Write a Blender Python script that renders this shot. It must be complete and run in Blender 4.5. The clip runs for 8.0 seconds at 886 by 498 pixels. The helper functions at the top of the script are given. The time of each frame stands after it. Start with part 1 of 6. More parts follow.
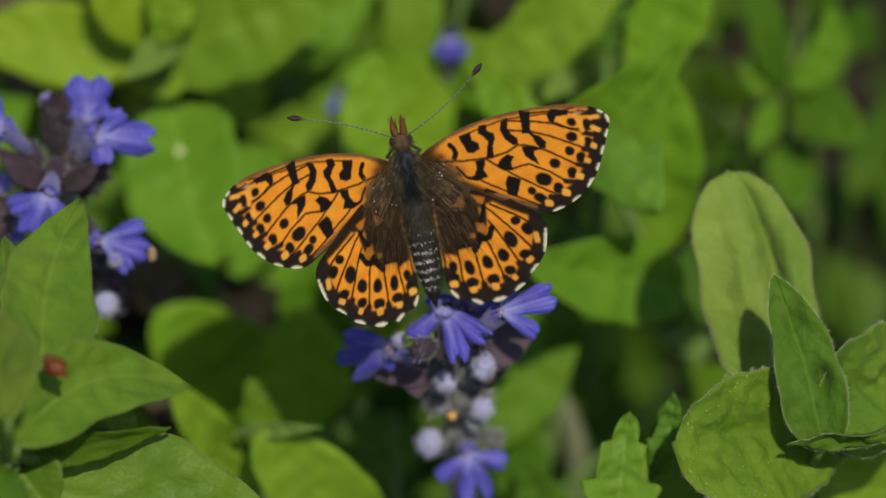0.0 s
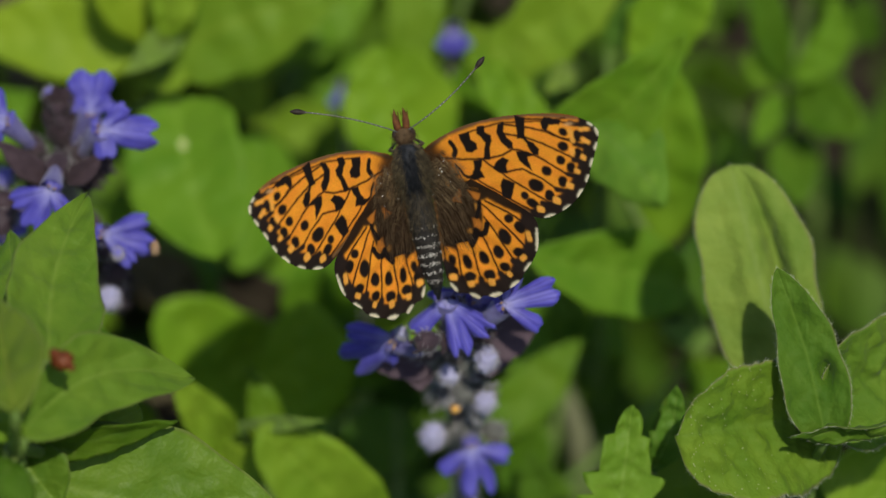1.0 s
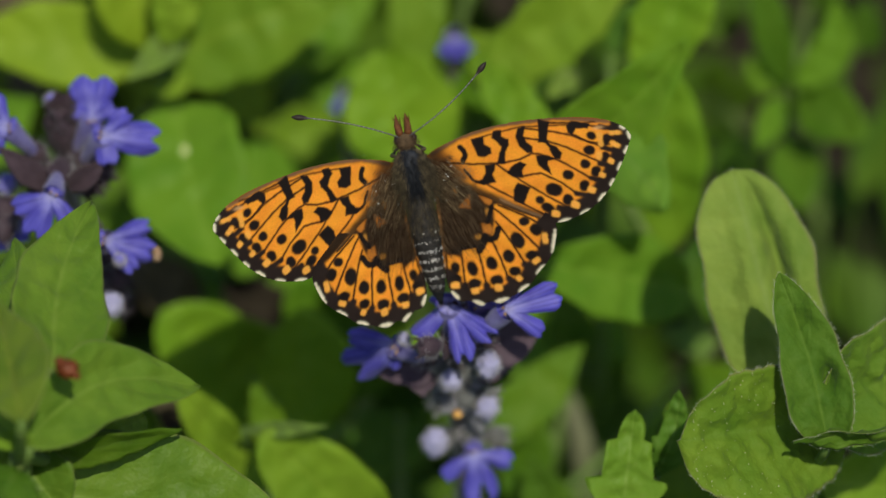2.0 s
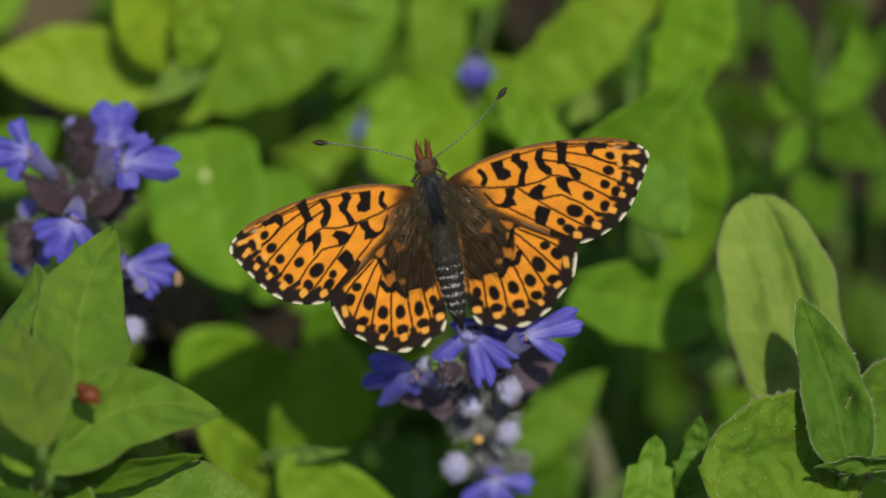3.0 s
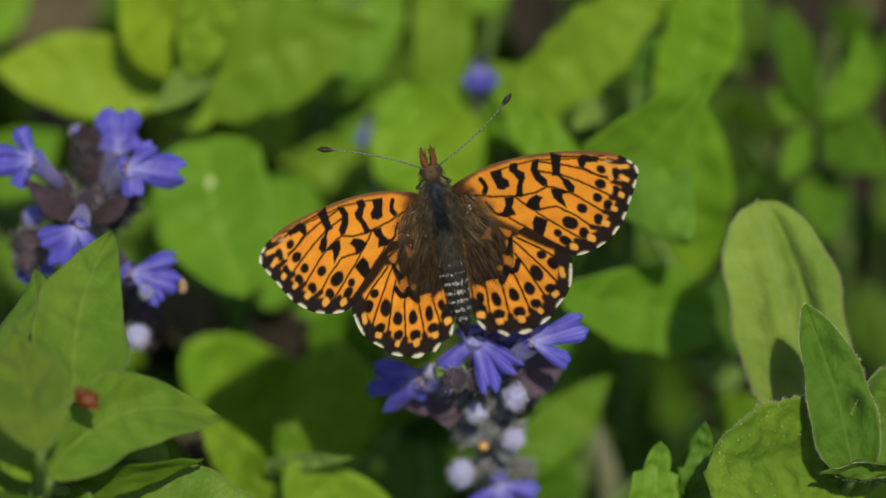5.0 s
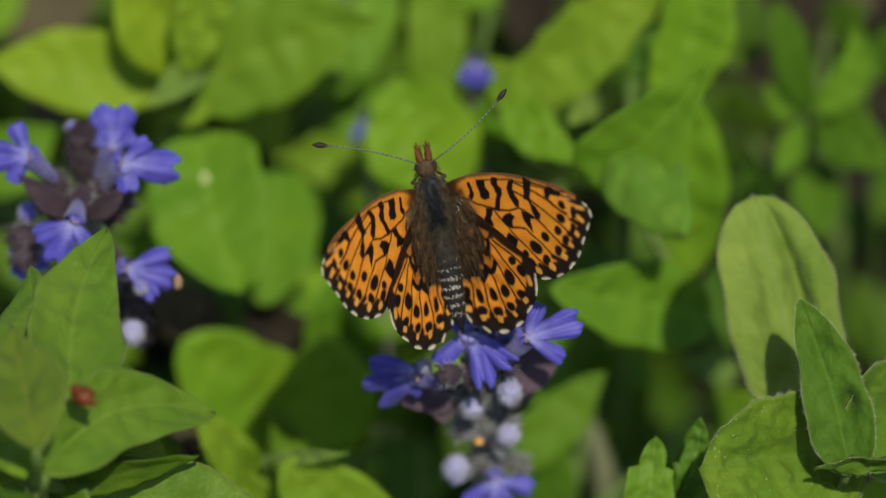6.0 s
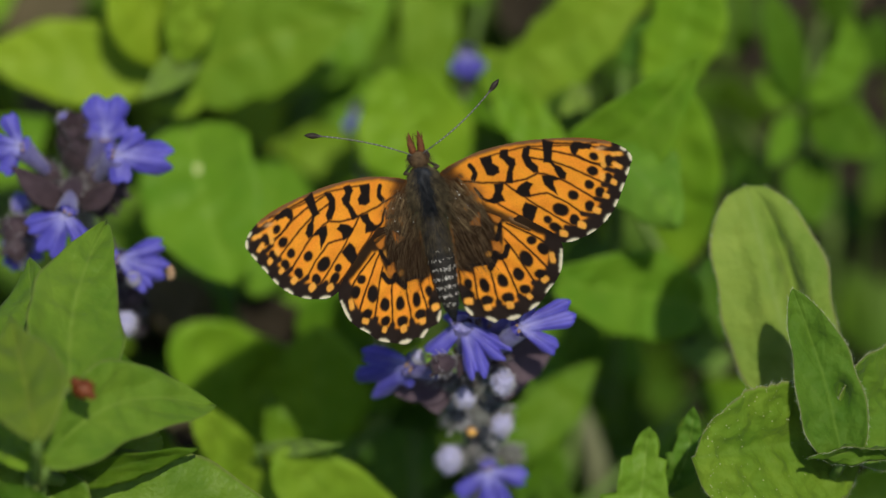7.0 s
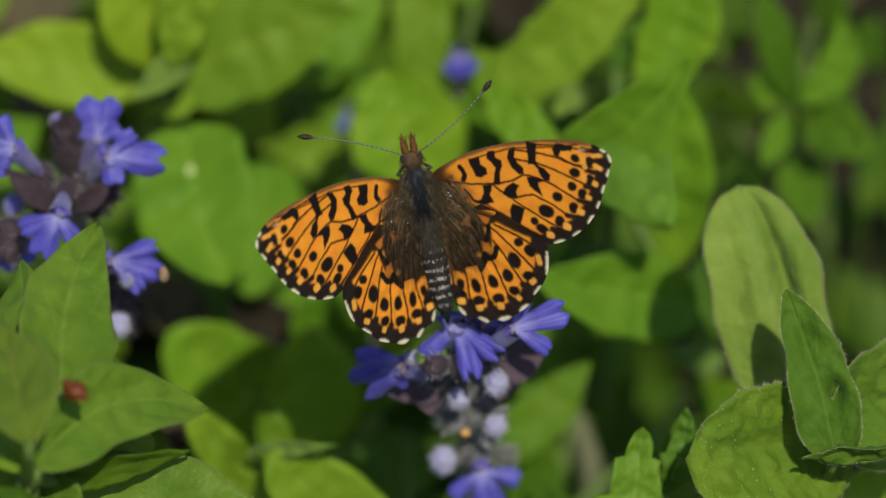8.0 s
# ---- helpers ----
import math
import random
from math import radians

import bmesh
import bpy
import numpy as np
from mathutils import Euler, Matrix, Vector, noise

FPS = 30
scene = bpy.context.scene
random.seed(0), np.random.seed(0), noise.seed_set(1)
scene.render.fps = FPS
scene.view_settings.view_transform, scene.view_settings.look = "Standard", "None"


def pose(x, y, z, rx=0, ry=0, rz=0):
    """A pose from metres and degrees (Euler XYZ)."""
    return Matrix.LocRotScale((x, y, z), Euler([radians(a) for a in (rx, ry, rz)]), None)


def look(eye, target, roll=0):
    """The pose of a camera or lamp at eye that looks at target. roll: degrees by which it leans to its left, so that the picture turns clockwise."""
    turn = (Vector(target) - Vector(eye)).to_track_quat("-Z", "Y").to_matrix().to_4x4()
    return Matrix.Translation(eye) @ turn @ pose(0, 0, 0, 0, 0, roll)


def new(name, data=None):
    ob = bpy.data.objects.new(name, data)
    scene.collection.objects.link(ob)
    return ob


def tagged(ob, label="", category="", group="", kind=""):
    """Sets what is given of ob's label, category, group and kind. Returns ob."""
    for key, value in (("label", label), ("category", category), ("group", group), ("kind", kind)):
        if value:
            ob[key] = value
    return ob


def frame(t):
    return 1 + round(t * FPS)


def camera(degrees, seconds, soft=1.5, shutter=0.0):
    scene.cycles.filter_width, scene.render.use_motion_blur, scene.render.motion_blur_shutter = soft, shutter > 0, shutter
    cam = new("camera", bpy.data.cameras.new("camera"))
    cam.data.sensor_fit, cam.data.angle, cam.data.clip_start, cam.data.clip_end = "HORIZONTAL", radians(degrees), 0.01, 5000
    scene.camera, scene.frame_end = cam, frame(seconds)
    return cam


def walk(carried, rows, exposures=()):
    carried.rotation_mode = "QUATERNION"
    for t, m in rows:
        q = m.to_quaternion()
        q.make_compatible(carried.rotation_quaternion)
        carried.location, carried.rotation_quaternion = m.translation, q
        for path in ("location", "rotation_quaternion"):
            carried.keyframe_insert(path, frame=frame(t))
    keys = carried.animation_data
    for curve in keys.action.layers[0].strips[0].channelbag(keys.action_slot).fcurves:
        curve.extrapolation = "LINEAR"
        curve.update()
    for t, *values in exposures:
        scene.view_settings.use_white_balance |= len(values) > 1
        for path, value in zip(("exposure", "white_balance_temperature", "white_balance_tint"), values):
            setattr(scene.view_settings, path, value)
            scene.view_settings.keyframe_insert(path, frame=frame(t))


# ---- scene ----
# ---- camera ----
EYE = (0.0, -0.353553, 0.473553)
cam = camera(8.607, 8.0, soft=1.4)
cam.data.dof.use_dof = True
cam.data.dof.focus_distance = 0.4935
cam.data.dof.aperture_fstop = 18.0
walk(cam, [
    (0.00, look(EYE, (0.000000, 0.000000, 0.120000), 0.000)),
    (0.25, look(EYE, (-0.000150, -0.000097, 0.119903), -0.041)),
    (0.50, look(EYE, (-0.000265, -0.000197, 0.119803), -0.082)),
    (0.75, look(EYE, (-0.000288, -0.000297, 0.119703), -0.090)),
    (1.00, look(EYE, (-0.000245, -0.000394, 0.119606), -0.103)),
    (1.25, look(EYE, (-0.000129, -0.000479, 0.119521), -0.135)),
    (1.50, look(EYE, (-0.000000, -0.000537, 0.119463), -0.168)),
    (1.70, look(EYE, (0.000006, -0.000487, 0.119513), -0.199)),
    (2.00, look(EYE, (-0.000415, -0.000071, 0.119929), -0.251)),
    (2.25, look(EYE, (-0.000798, 0.000304, 0.120304), -0.294)),
    (2.50, look(EYE, (-0.001204, 0.000690, 0.120690), -0.338)),
    (2.80, look(EYE, (-0.001703, 0.001146, 0.121146), -0.390)),
    (3.00, look(EYE, (-0.002165, 0.001438, 0.121438), -0.420)),
    (3.25, look(EYE, (-0.002685, 0.001679, 0.121679), -0.464)),
    (3.50, look(EYE, (-0.003074, 0.001860, 0.121860), -0.507)),
    (3.75, look(EYE, (-0.003154, 0.001933, 0.121933), -0.535)),
    (4.00, look(EYE, (-0.003088, 0.001956, 0.121956), -0.569)),
    (4.25, look(EYE, (-0.002962, 0.001984, 0.121984), -0.583)),
    (4.50, look(EYE, (-0.002788, 0.001982, 0.121982), -0.598)),
    (4.70, look(EYE, (-0.002588, 0.001889, 0.121889), -0.594)),
    (5.00, look(EYE, (-0.002583, 0.001839, 0.121839), -0.589)),
    (5.25, look(EYE, (-0.002612, 0.001809, 0.121809), -0.585)),
    (5.50, look(EYE, (-0.002631, 0.001776, 0.121776), -0.582)),
    (5.80, look(EYE, (-0.002589, 0.001717, 0.121717), -0.578)),
    (6.00, look(EYE, (-0.002172, 0.001565, 0.121565), -0.579)),
    (6.25, look(EYE, (-0.001863, 0.001345, 0.121345), -0.605)),
    (6.50, look(EYE, (-0.001641, 0.001155, 0.121155), -0.627)),
    (6.75, look(EYE, (-0.001581, 0.001051, 0.121051), -0.618)),
    (7.00, look(EYE, (-0.001554, 0.000988, 0.120988), -0.618)),
    (7.25, look(EYE, (-0.001419, 0.000908, 0.120908), -0.657)),
    (7.50, look(EYE, (-0.001259, 0.000867, 0.120867), -0.690)),
    (7.75, look(EYE, (-0.001116, 0.000935, 0.120935), -0.685)),
    (8.00, look(EYE, (-0.000970, 0.001036, 0.121036), -0.659)),
], exposures=[(0.0, -0.05), (1.7, -0.05), (2.8, 0.02), (4.7, 0.06), (5.8, 0.05), (8.0, 0.02)])

# ---- sky, sun, exposure ----
SUN_ELEVATION, SUN_AZIMUTH = 57.5, -14.0
world = bpy.data.worlds.new("sky")
scene.world = world
world.use_nodes = True
wn = world.node_tree.nodes
sky = wn.new("ShaderNodeTexSky")
sky.sky_type = "NISHITA"
sky.sun_disc = False
sky.sun_elevation = radians(SUN_ELEVATION)
sky.sun_rotation = radians(180 + SUN_AZIMUTH)
wn["Background"].inputs["Strength"].default_value = 0.118
world.node_tree.links.new(sky.outputs["Color"], wn["Background"].inputs["Color"])
sun = new("sun", bpy.data.lights.new("sun", "SUN"))
sun.data.energy, sun.data.angle, sun.data.color = 4.1, radians(0.53), (1.0, 0.93, 0.775)
sun.matrix_world = pose(0, -0.5, 1.5, 90 - SUN_ELEVATION, 0, -SUN_AZIMUTH)

MM = 0.001


# ---- materials ----
def material(name):
    m = bpy.data.materials.new(name)
    m.use_nodes = True
    nt = m.node_tree
    return m, nt, nt.nodes["Principled BSDF"]


def node(nt, kind, **inputs):
    n = nt.nodes.new(kind)
    for k, v in inputs.items():
        n.inputs[k.replace("_", " ")].default_value = v
    return n


def math_node(nt, op, a, b=None):
    n = nt.nodes.new("ShaderNodeMath")
    n.operation = op
    for i, v in enumerate((a, b)):
        if v is None:
            continue
        if isinstance(v, (int, float)):
            n.inputs[i].default_value = v
        else:
            nt.links.new(v, n.inputs[i])
    return n.outputs[0]


def ramp(nt, fac, stops):
    n = nt.nodes.new("ShaderNodeValToRGB")
    while len(n.color_ramp.elements) < len(stops):
        n.color_ramp.elements.new(0.5)
    for e, (at, c) in zip(n.color_ramp.elements, stops):
        e.position, e.color = at, (*c, 1)
    nt.links.new(fac, n.inputs[0])
    return n.outputs[0]


def mix(nt, fac, a, b, blend="MIX"):
    n = nt.nodes.new("ShaderNodeMix")
    n.data_type, n.blend_type = "RGBA", blend
    for sock, v in ((n.inputs[0], fac), (n.inputs[6], a), (n.inputs[7], b)):
        if isinstance(v, (int, float)):
            sock.default_value = v
        elif isinstance(v, tuple):
            sock.default_value = (*v, 1)
        else:
            nt.links.new(v, sock)
    return n.outputs[2]


def bump(nt, bsdf, height, strength, distance):
    b = node(nt, "ShaderNodeBump", Strength=strength, Distance=distance)
    nt.links.new(height, b.inputs["Height"])
    nt.links.new(b.outputs["Normal"], bsdf.inputs["Normal"])
    return b


def through_light(nt, bsdf, colour, share):
    """Adds light that passes through a thin leaf or petal."""
    tr = nt.nodes.new("ShaderNodeBsdfTranslucent")
    if isinstance(colour, tuple):
        tr.inputs["Color"].default_value = (*colour, 1)
    else:
        nt.links.new(colour, tr.inputs["Color"])
    ms = nt.nodes.new("ShaderNodeMixShader")
    ms.inputs[0].default_value = share
    nt.links.new(bsdf.outputs[0], ms.inputs[1])
    nt.links.new(tr.outputs[0], ms.inputs[2])
    nt.links.new(ms.outputs[0], nt.nodes["Material Output"].inputs["Surface"])


def leaf_material(name, dark, light, vein, rough=0.5, share=0.25, veins=5.0, fuzz=0.0, blemish=0.3, gloss=0.10, rim=0.0, rugged=0.15):
    """Leaf blade: mottled green, paler midrib and side veins along the blade's own length and breadth."""
    m, nt, b = material(name)
    uv = nt.nodes.new("ShaderNodeUVMap")
    sep = nt.nodes.new("ShaderNodeSeparateXYZ")
    nt.links.new(uv.outputs[0], sep.inputs[0])
    across = math_node(nt, "ABSOLUTE", math_node(nt, "SUBTRACT", sep.outputs[0], 0.5))
    mid = math_node(nt, "SMOOTH_MIN", math_node(nt, "MULTIPLY", across, 26.0), 1.0)
    slant = math_node(nt, "SUBTRACT", math_node(nt, "MULTIPLY", sep.outputs[1], veins), math_node(nt, "MULTIPLY", across, 3.2))
    side = math_node(nt, "PINGPONG", slant, 0.5)
    side = math_node(nt, "MINIMUM", math_node(nt, "MULTIPLY", side, 7.0), 1.0)
    geo = nt.nodes.new("ShaderNodeTexCoord")
    n1 = node(nt, "ShaderNodeTexNoise", Scale=160.0, Detail=5.0, Roughness=0.6)
    n2 = node(nt, "ShaderNodeTexNoise", Scale=1500.0, Detail=4.0, Roughness=0.7)
    n3 = node(nt, "ShaderNodeTexVoronoi", Scale=2600.0)
    info = nt.nodes.new("ShaderNodeObjectInfo")
    shift = nt.nodes.new("ShaderNodeVectorMath")
    shift.operation = "ADD"
    nt.links.new(geo.outputs["Object"], shift.inputs[0])
    nt.links.new(info.outputs["Random"], shift.inputs[1])
    for n in (n1, n2, n3):
        nt.links.new(shift.outputs[0], n.inputs["Vector"])
    base = ramp(nt, n1.outputs[0], [(0.30, dark), (0.72, light)])
    tone = ramp(nt, info.outputs["Random"], [(0.0, (0.72, 0.80, 0.75)), (0.5, (1.0, 1.0, 1.0)), (1.0, (1.22, 1.12, 0.85))])
    base = mix(nt, 1.0, base, tone, "MULTIPLY")
    spots = ramp(nt, n2.outputs[0], [(0.55, (0, 0, 0)), (0.75, (1, 1, 1))])
    base = mix(nt, math_node(nt, "MULTIPLY", spots, blemish), base, (0.16, 0.17, 0.05))
    v1 = math_node(nt, "MULTIPLY", math_node(nt, "SUBTRACT", 1.0, side), 0.12)
    base = mix(nt, v1, base, vein)
    v2 = math_node(nt, "MULTIPLY", math_node(nt, "SUBTRACT", 1.0, mid), 0.45)
    base = mix(nt, v2, base, vein)
    if rim:
        edge = math_node(nt, "MULTIPLY", math_node(nt, "SUBTRACT", across, 0.474), 38.0)
        edge = math_node(nt, "MINIMUM", math_node(nt, "MAXIMUM", edge, 0.0), 1.0)
        base = mix(nt, math_node(nt, "MULTIPLY", edge, rim), base, (0.22, 0.17, 0.105))
    nt.links.new(base, b.inputs["Base Color"])
    b.inputs["Roughness"].default_value = rough
    b.inputs["Specular IOR Level"].default_value = gloss
    if fuzz:
        b.inputs["Sheen Weight"].default_value = fuzz
        b.inputs["Sheen Roughness"].default_value = 0.5
        b.inputs["Sheen Tint"].default_value = (0.9, 0.95, 0.8, 1)
    h = math_node(nt, "ADD", math_node(nt, "MULTIPLY", side, 0.5), math_node(nt, "MULTIPLY", n3.outputs["Distance"], 0.5))
    h = math_node(nt, "ADD", h, math_node(nt, "MULTIPLY", mid, 0.6))
    n4 = node(nt, "ShaderNodeTexNoise", Scale=520.0, Detail=3.0, Roughness=0.55)
    nt.links.new(shift.outputs[0], n4.inputs["Vector"])
    h = math_node(nt, "ADD", h, math_node(nt, "MULTIPLY", n4.outputs[0], 10.0 * rugged))
    bump(nt, b, h, 0.25, 0.00025)
    through_light(nt, b, mix(nt, 1.0, base, (1.3, 1.25, 0.45), "MULTIPLY"), share)
    return m


# Sunlight is put into this brighter copy of the leaf green.
LEAF_SUN = leaf_material("leaf_sunlit", (0.122, 0.222, 0.013), (0.182, 0.288, 0.020), (0.21, 0.31, 0.03), share=0.22, rugged=0.3)
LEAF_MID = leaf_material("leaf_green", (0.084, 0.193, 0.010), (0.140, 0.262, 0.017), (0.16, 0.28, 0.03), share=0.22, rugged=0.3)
# Darker copy of the leaf green, with shade put into its colour.
LEAF_SHADED = leaf_material("leaf_shaded", (0.042, 0.108, 0.008), (0.082, 0.160, 0.012), (0.08, 0.15, 0.02), rugged=0.3)
# Darkest copy: paints the shade of gaps between and below the plants.
LEAF_FULL_SHADE = leaf_material("leaf_full_shade", (0.034, 0.086, 0.006), (0.070, 0.134, 0.010), (0.06, 0.11, 0.02), rugged=0.3)
LEAF_FAR = leaf_material("leaf_far_green", (0.056, 0.138, 0.008), (0.098, 0.190, 0.012), (0.11, 0.20, 0.02), rugged=0.3)
LEAF_PALE = leaf_material("leaf_pale", (0.112, 0.205, 0.030), (0.172, 0.270, 0.050), (0.20, 0.29, 0.07), rough=0.6, fuzz=0.1, rugged=0.3)
LEAF_BLUE = leaf_material("leaf_cool_green", (0.068, 0.170, 0.022), (0.112, 0.232, 0.030), (0.14, 0.24, 0.05), share=0.22, rugged=0.3)
LEAF_LOBED = leaf_material("leaf_lobed", (0.066, 0.156, 0.014), (0.110, 0.214, 0.022), (0.18, 0.28, 0.05), share=0.22, rugged=0.4)
LEAF_FRONT = leaf_material("leaf_front", (0.062, 0.136, 0.010), (0.120, 0.205, 0.015), (0.18, 0.27, 0.04), rough=0.5, fuzz=0.03, veins=4.0, rim=0.3, rugged=0.6, gloss=0.15, blemish=0.12)
LEAF_SHOOT = leaf_material("leaf_shoot", (0.086, 0.176, 0.013), (0.152, 0.248, 0.022), (0.18, 0.27, 0.04), rough=0.5, share=0.30, fuzz=0.03, veins=4.0, rim=0.35, rugged=0.5, gloss=0.15, blemish=0.10)
LEAF_VELVET = leaf_material("leaf_velvet", (0.070, 0.154, 0.012), (0.138, 0.230, 0.022), (0.12, 0.21, 0.025), rough=0.65, share=0.30, fuzz=0.05, veins=4.0, rim=0.5, rugged=1.3, blemish=0.12)
LEAF_WOOLLY = leaf_material("leaf_woolly", (0.100, 0.188, 0.028), (0.198, 0.292, 0.062), (0.21, 0.29, 0.075), rough=0.65, share=0.32, fuzz=0.10, veins=4.0, rim=0.6, rugged=1.2, blemish=0.10)
LEAF_OLIVE = leaf_material("leaf_olive", (0.076, 0.138, 0.012), (0.126, 0.190, 0.019), (0.17, 0.20, 0.03), fuzz=0.04, rim=0.4, rugged=0.3)


def plain_material(name, a, b_, scale, rough=0.6, relief=0.3, share=0.0, sheen=0.0, gloss=0.15):
    m, nt, b = material(name)
    co = nt.nodes.new("ShaderNodeTexCoord")
    n = node(nt, "ShaderNodeTexNoise", Scale=scale, Detail=6.0, Roughness=0.65)
    nt.links.new(co.outputs["Object"], n.inputs["Vector"])
    col = ramp(nt, n.outputs[0], [(0.3, a), (0.7, b_)])
    nt.links.new(col, b.inputs["Base Color"])
    b.inputs["Roughness"].default_value = rough
    b.inputs["Specular IOR Level"].default_value = gloss
    b.inputs["Sheen Weight"].default_value = sheen
    bump(nt, b, n.outputs[0], relief, 0.0003)
    if share:
        through_light(nt, b, col, share)
    return m


STEM = plain_material("stem_green", (0.06, 0.12, 0.02), (0.12, 0.17, 0.04), 300, share=0.0)
STEM_PURPLE = plain_material("stem_purple", (0.06, 0.05, 0.05), (0.13, 0.11, 0.10), 400, sheen=0.3)
CALYX = plain_material("calyx_purple", (0.018, 0.011, 0.016), (0.062, 0.042, 0.052), 420, rough=0.7, sheen=0.08)
CALYX_GREY = plain_material("calyx_downy", (0.055, 0.060, 0.052), (0.13, 0.132, 0.128), 500, rough=0.8, sheen=0.2)
BRACT = plain_material("bract_purple", (0.034, 0.022, 0.032), (0.078, 0.054, 0.068), 350, rough=0.6, sheen=0.1)
WOOL = plain_material("bud_wool", (0.27, 0.27, 0.46), (0.42, 0.42, 0.60), 900, rough=0.85, share=0.2, sheen=0.3)
PETAL_BUD = plain_material("petal_bud", (0.14, 0.13, 0.52), (0.24, 0.23, 0.62), 700, rough=0.6, share=0.2, sheen=0.2)
WOOL_GREY = plain_material("calyx_wool", (0.066, 0.070, 0.074), (0.165, 0.170, 0.190), 900, rough=0.85, sheen=0.4)
HAIRS_PALE = plain_material("pale_hairs", (0.30, 0.29, 0.32), (0.45, 0.44, 0.46), 900, rough=0.7)
ANTHER = plain_material("anther_tan", (0.22, 0.14, 0.08), (0.34, 0.23, 0.13), 900, rough=0.7)
STAMEN = plain_material("stamen_yellow", (0.45, 0.22, 0.05), (0.60, 0.36, 0.10), 900, rough=0.7)
SOIL = plain_material("soil", (0.012, 0.009, 0.006), (0.036, 0.027, 0.019), 180, rough=0.95, relief=0.8)
LITTER = plain_material("dead_leaf", (0.048, 0.042, 0.020), (0.115, 0.094, 0.052), 220, rough=0.85, relief=0.6, share=0.1)
# Near-black brown that stands in for dark shaded holes.
LITTER_GAP_SHADE = plain_material("dead_leaf_gap_shade", (0.011, 0.009, 0.005), (0.032, 0.025, 0.016), 220, rough=0.9, relief=0.6)
STALK_WEATHERED = plain_material("weathered_stalk", (0.085, 0.095, 0.045), (0.16, 0.165, 0.095), 300, rough=0.8)
RED = plain_material("red_shell", (0.060, 0.016, 0.006), (0.16, 0.044, 0.014), 900, rough=0.45)
WITHERED = plain_material("withered_petal", (0.20, 0.12, 0.07), (0.34, 0.24, 0.15), 900, rough=0.8)
POLLEN = plain_material("pollen", (0.30, 0.35, 0.14), (0.42, 0.46, 0.24), 900, rough=0.8)
SPOT_PALE = plain_material("bird_lime", (0.28, 0.34, 0.12), (0.42, 0.46, 0.22), 600, rough=0.8)


def petal_material():
    """Blue-violet petal, paler towards its base, with darker lengthwise lines."""
    m, nt, b = material("petal_blue")
    uv = nt.nodes.new("ShaderNodeUVMap")
    sep = nt.nodes.new("ShaderNodeSeparateXYZ")
    nt.links.new(uv.outputs[0], sep.inputs[0])
    co = nt.nodes.new("ShaderNodeTexCoord")
    n = node(nt, "ShaderNodeTexNoise", Scale=700.0, Detail=4.0)
    nt.links.new(co.outputs["Object"], n.inputs["Vector"])
    wob = math_node(nt, "ADD", math_node(nt, "MULTIPLY", sep.outputs[0], 6.0), math_node(nt, "MULTIPLY", n.outputs[0], 0.6))
    line = math_node(nt, "PINGPONG", wob, 0.5)
    line = math_node(nt, "MINIMUM", math_node(nt, "MULTIPLY", line, 5.0), 1.0)
    col = ramp(nt, sep.outputs[1], [(0.0, (0.42, 0.42, 0.66)), (0.20, (0.20, 0.20, 0.58)), (0.46, (0.070, 0.062, 0.41)), (1.0, (0.094, 0.086, 0.50))])
    col = mix(nt, math_node(nt, "MULTIPLY", math_node(nt, "SUBTRACT", 1.0, line), 0.75), col, (0.030, 0.020, 0.22))
    off = math_node(nt, "ABSOLUTE", math_node(nt, "SUBTRACT", sep.outputs[0], 0.5))
    streak = math_node(nt, "MAXIMUM", math_node(nt, "SUBTRACT", 1.0, math_node(nt, "MULTIPLY", off, 4.0)), 0.0)
    streak = math_node(nt, "MULTIPLY", streak, math_node(nt, "MAXIMUM", math_node(nt, "SUBTRACT", 0.85, sep.outputs[1]), 0.0))
    col = mix(nt, math_node(nt, "MULTIPLY", streak, 0.5), col, (0.36, 0.36, 0.66))
    var = ramp(nt, n.outputs[0], [(0.3, (0.8, 0.8, 0.88)), (0.7, (1.15, 1.15, 1.1))])
    col = mix(nt, 1.0, col, var, "MULTIPLY")
    nt.links.new(col, b.inputs["Base Color"])
    b.inputs["Roughness"].default_value = 0.55
    b.inputs["Sheen Weight"].default_value = 0.12
    bump(nt, b, line, 0.25, 0.0002)
    through_light(nt, b, col, 0.3)
    return m


PETAL = petal_material()


def wing_material():
    m, nt, b = material("wing_scales")
    pig = nt.nodes.new("ShaderNodeVertexColor")
    pig.layer_name = "pigment"
    co = nt.nodes.new("ShaderNodeTexCoord")
    n = node(nt, "ShaderNodeTexNoise", Scale=9000.0, Detail=2.0)
    n2 = node(nt, "ShaderNodeTexNoise", Scale=900.0, Detail=3.0)
    nt.links.new(co.outputs["Object"], n.inputs["Vector"])
    nt.links.new(co.outputs["Object"], n2.inputs["Vector"])
    grain = ramp(nt, n.outputs[0], [(0.3, (0.90, 0.90, 0.90)), (0.7, (1.08, 1.08, 1.08))])
    grain2 = ramp(nt, n2.outputs[0], [(0.3, (0.94, 0.93, 0.92)), (0.7, (1.05, 1.05, 1.05))])
    col = mix(nt, 1.0, mix(nt, 1.0, pig.outputs[0], grain, "MULTIPLY"), grain2, "MULTIPLY")
    nt.links.new(col, b.inputs["Base Color"])
    b.inputs["Roughness"].default_value = 0.75
    b.inputs["Specular IOR Level"].default_value = 0.06
    bump(nt, b, n.outputs[0], 0.4, 0.00006)
    through_light(nt, b, mix(nt, 1.0, col, (1.25, 0.78, 0.5), "MULTIPLY"), 0.30)
    return m


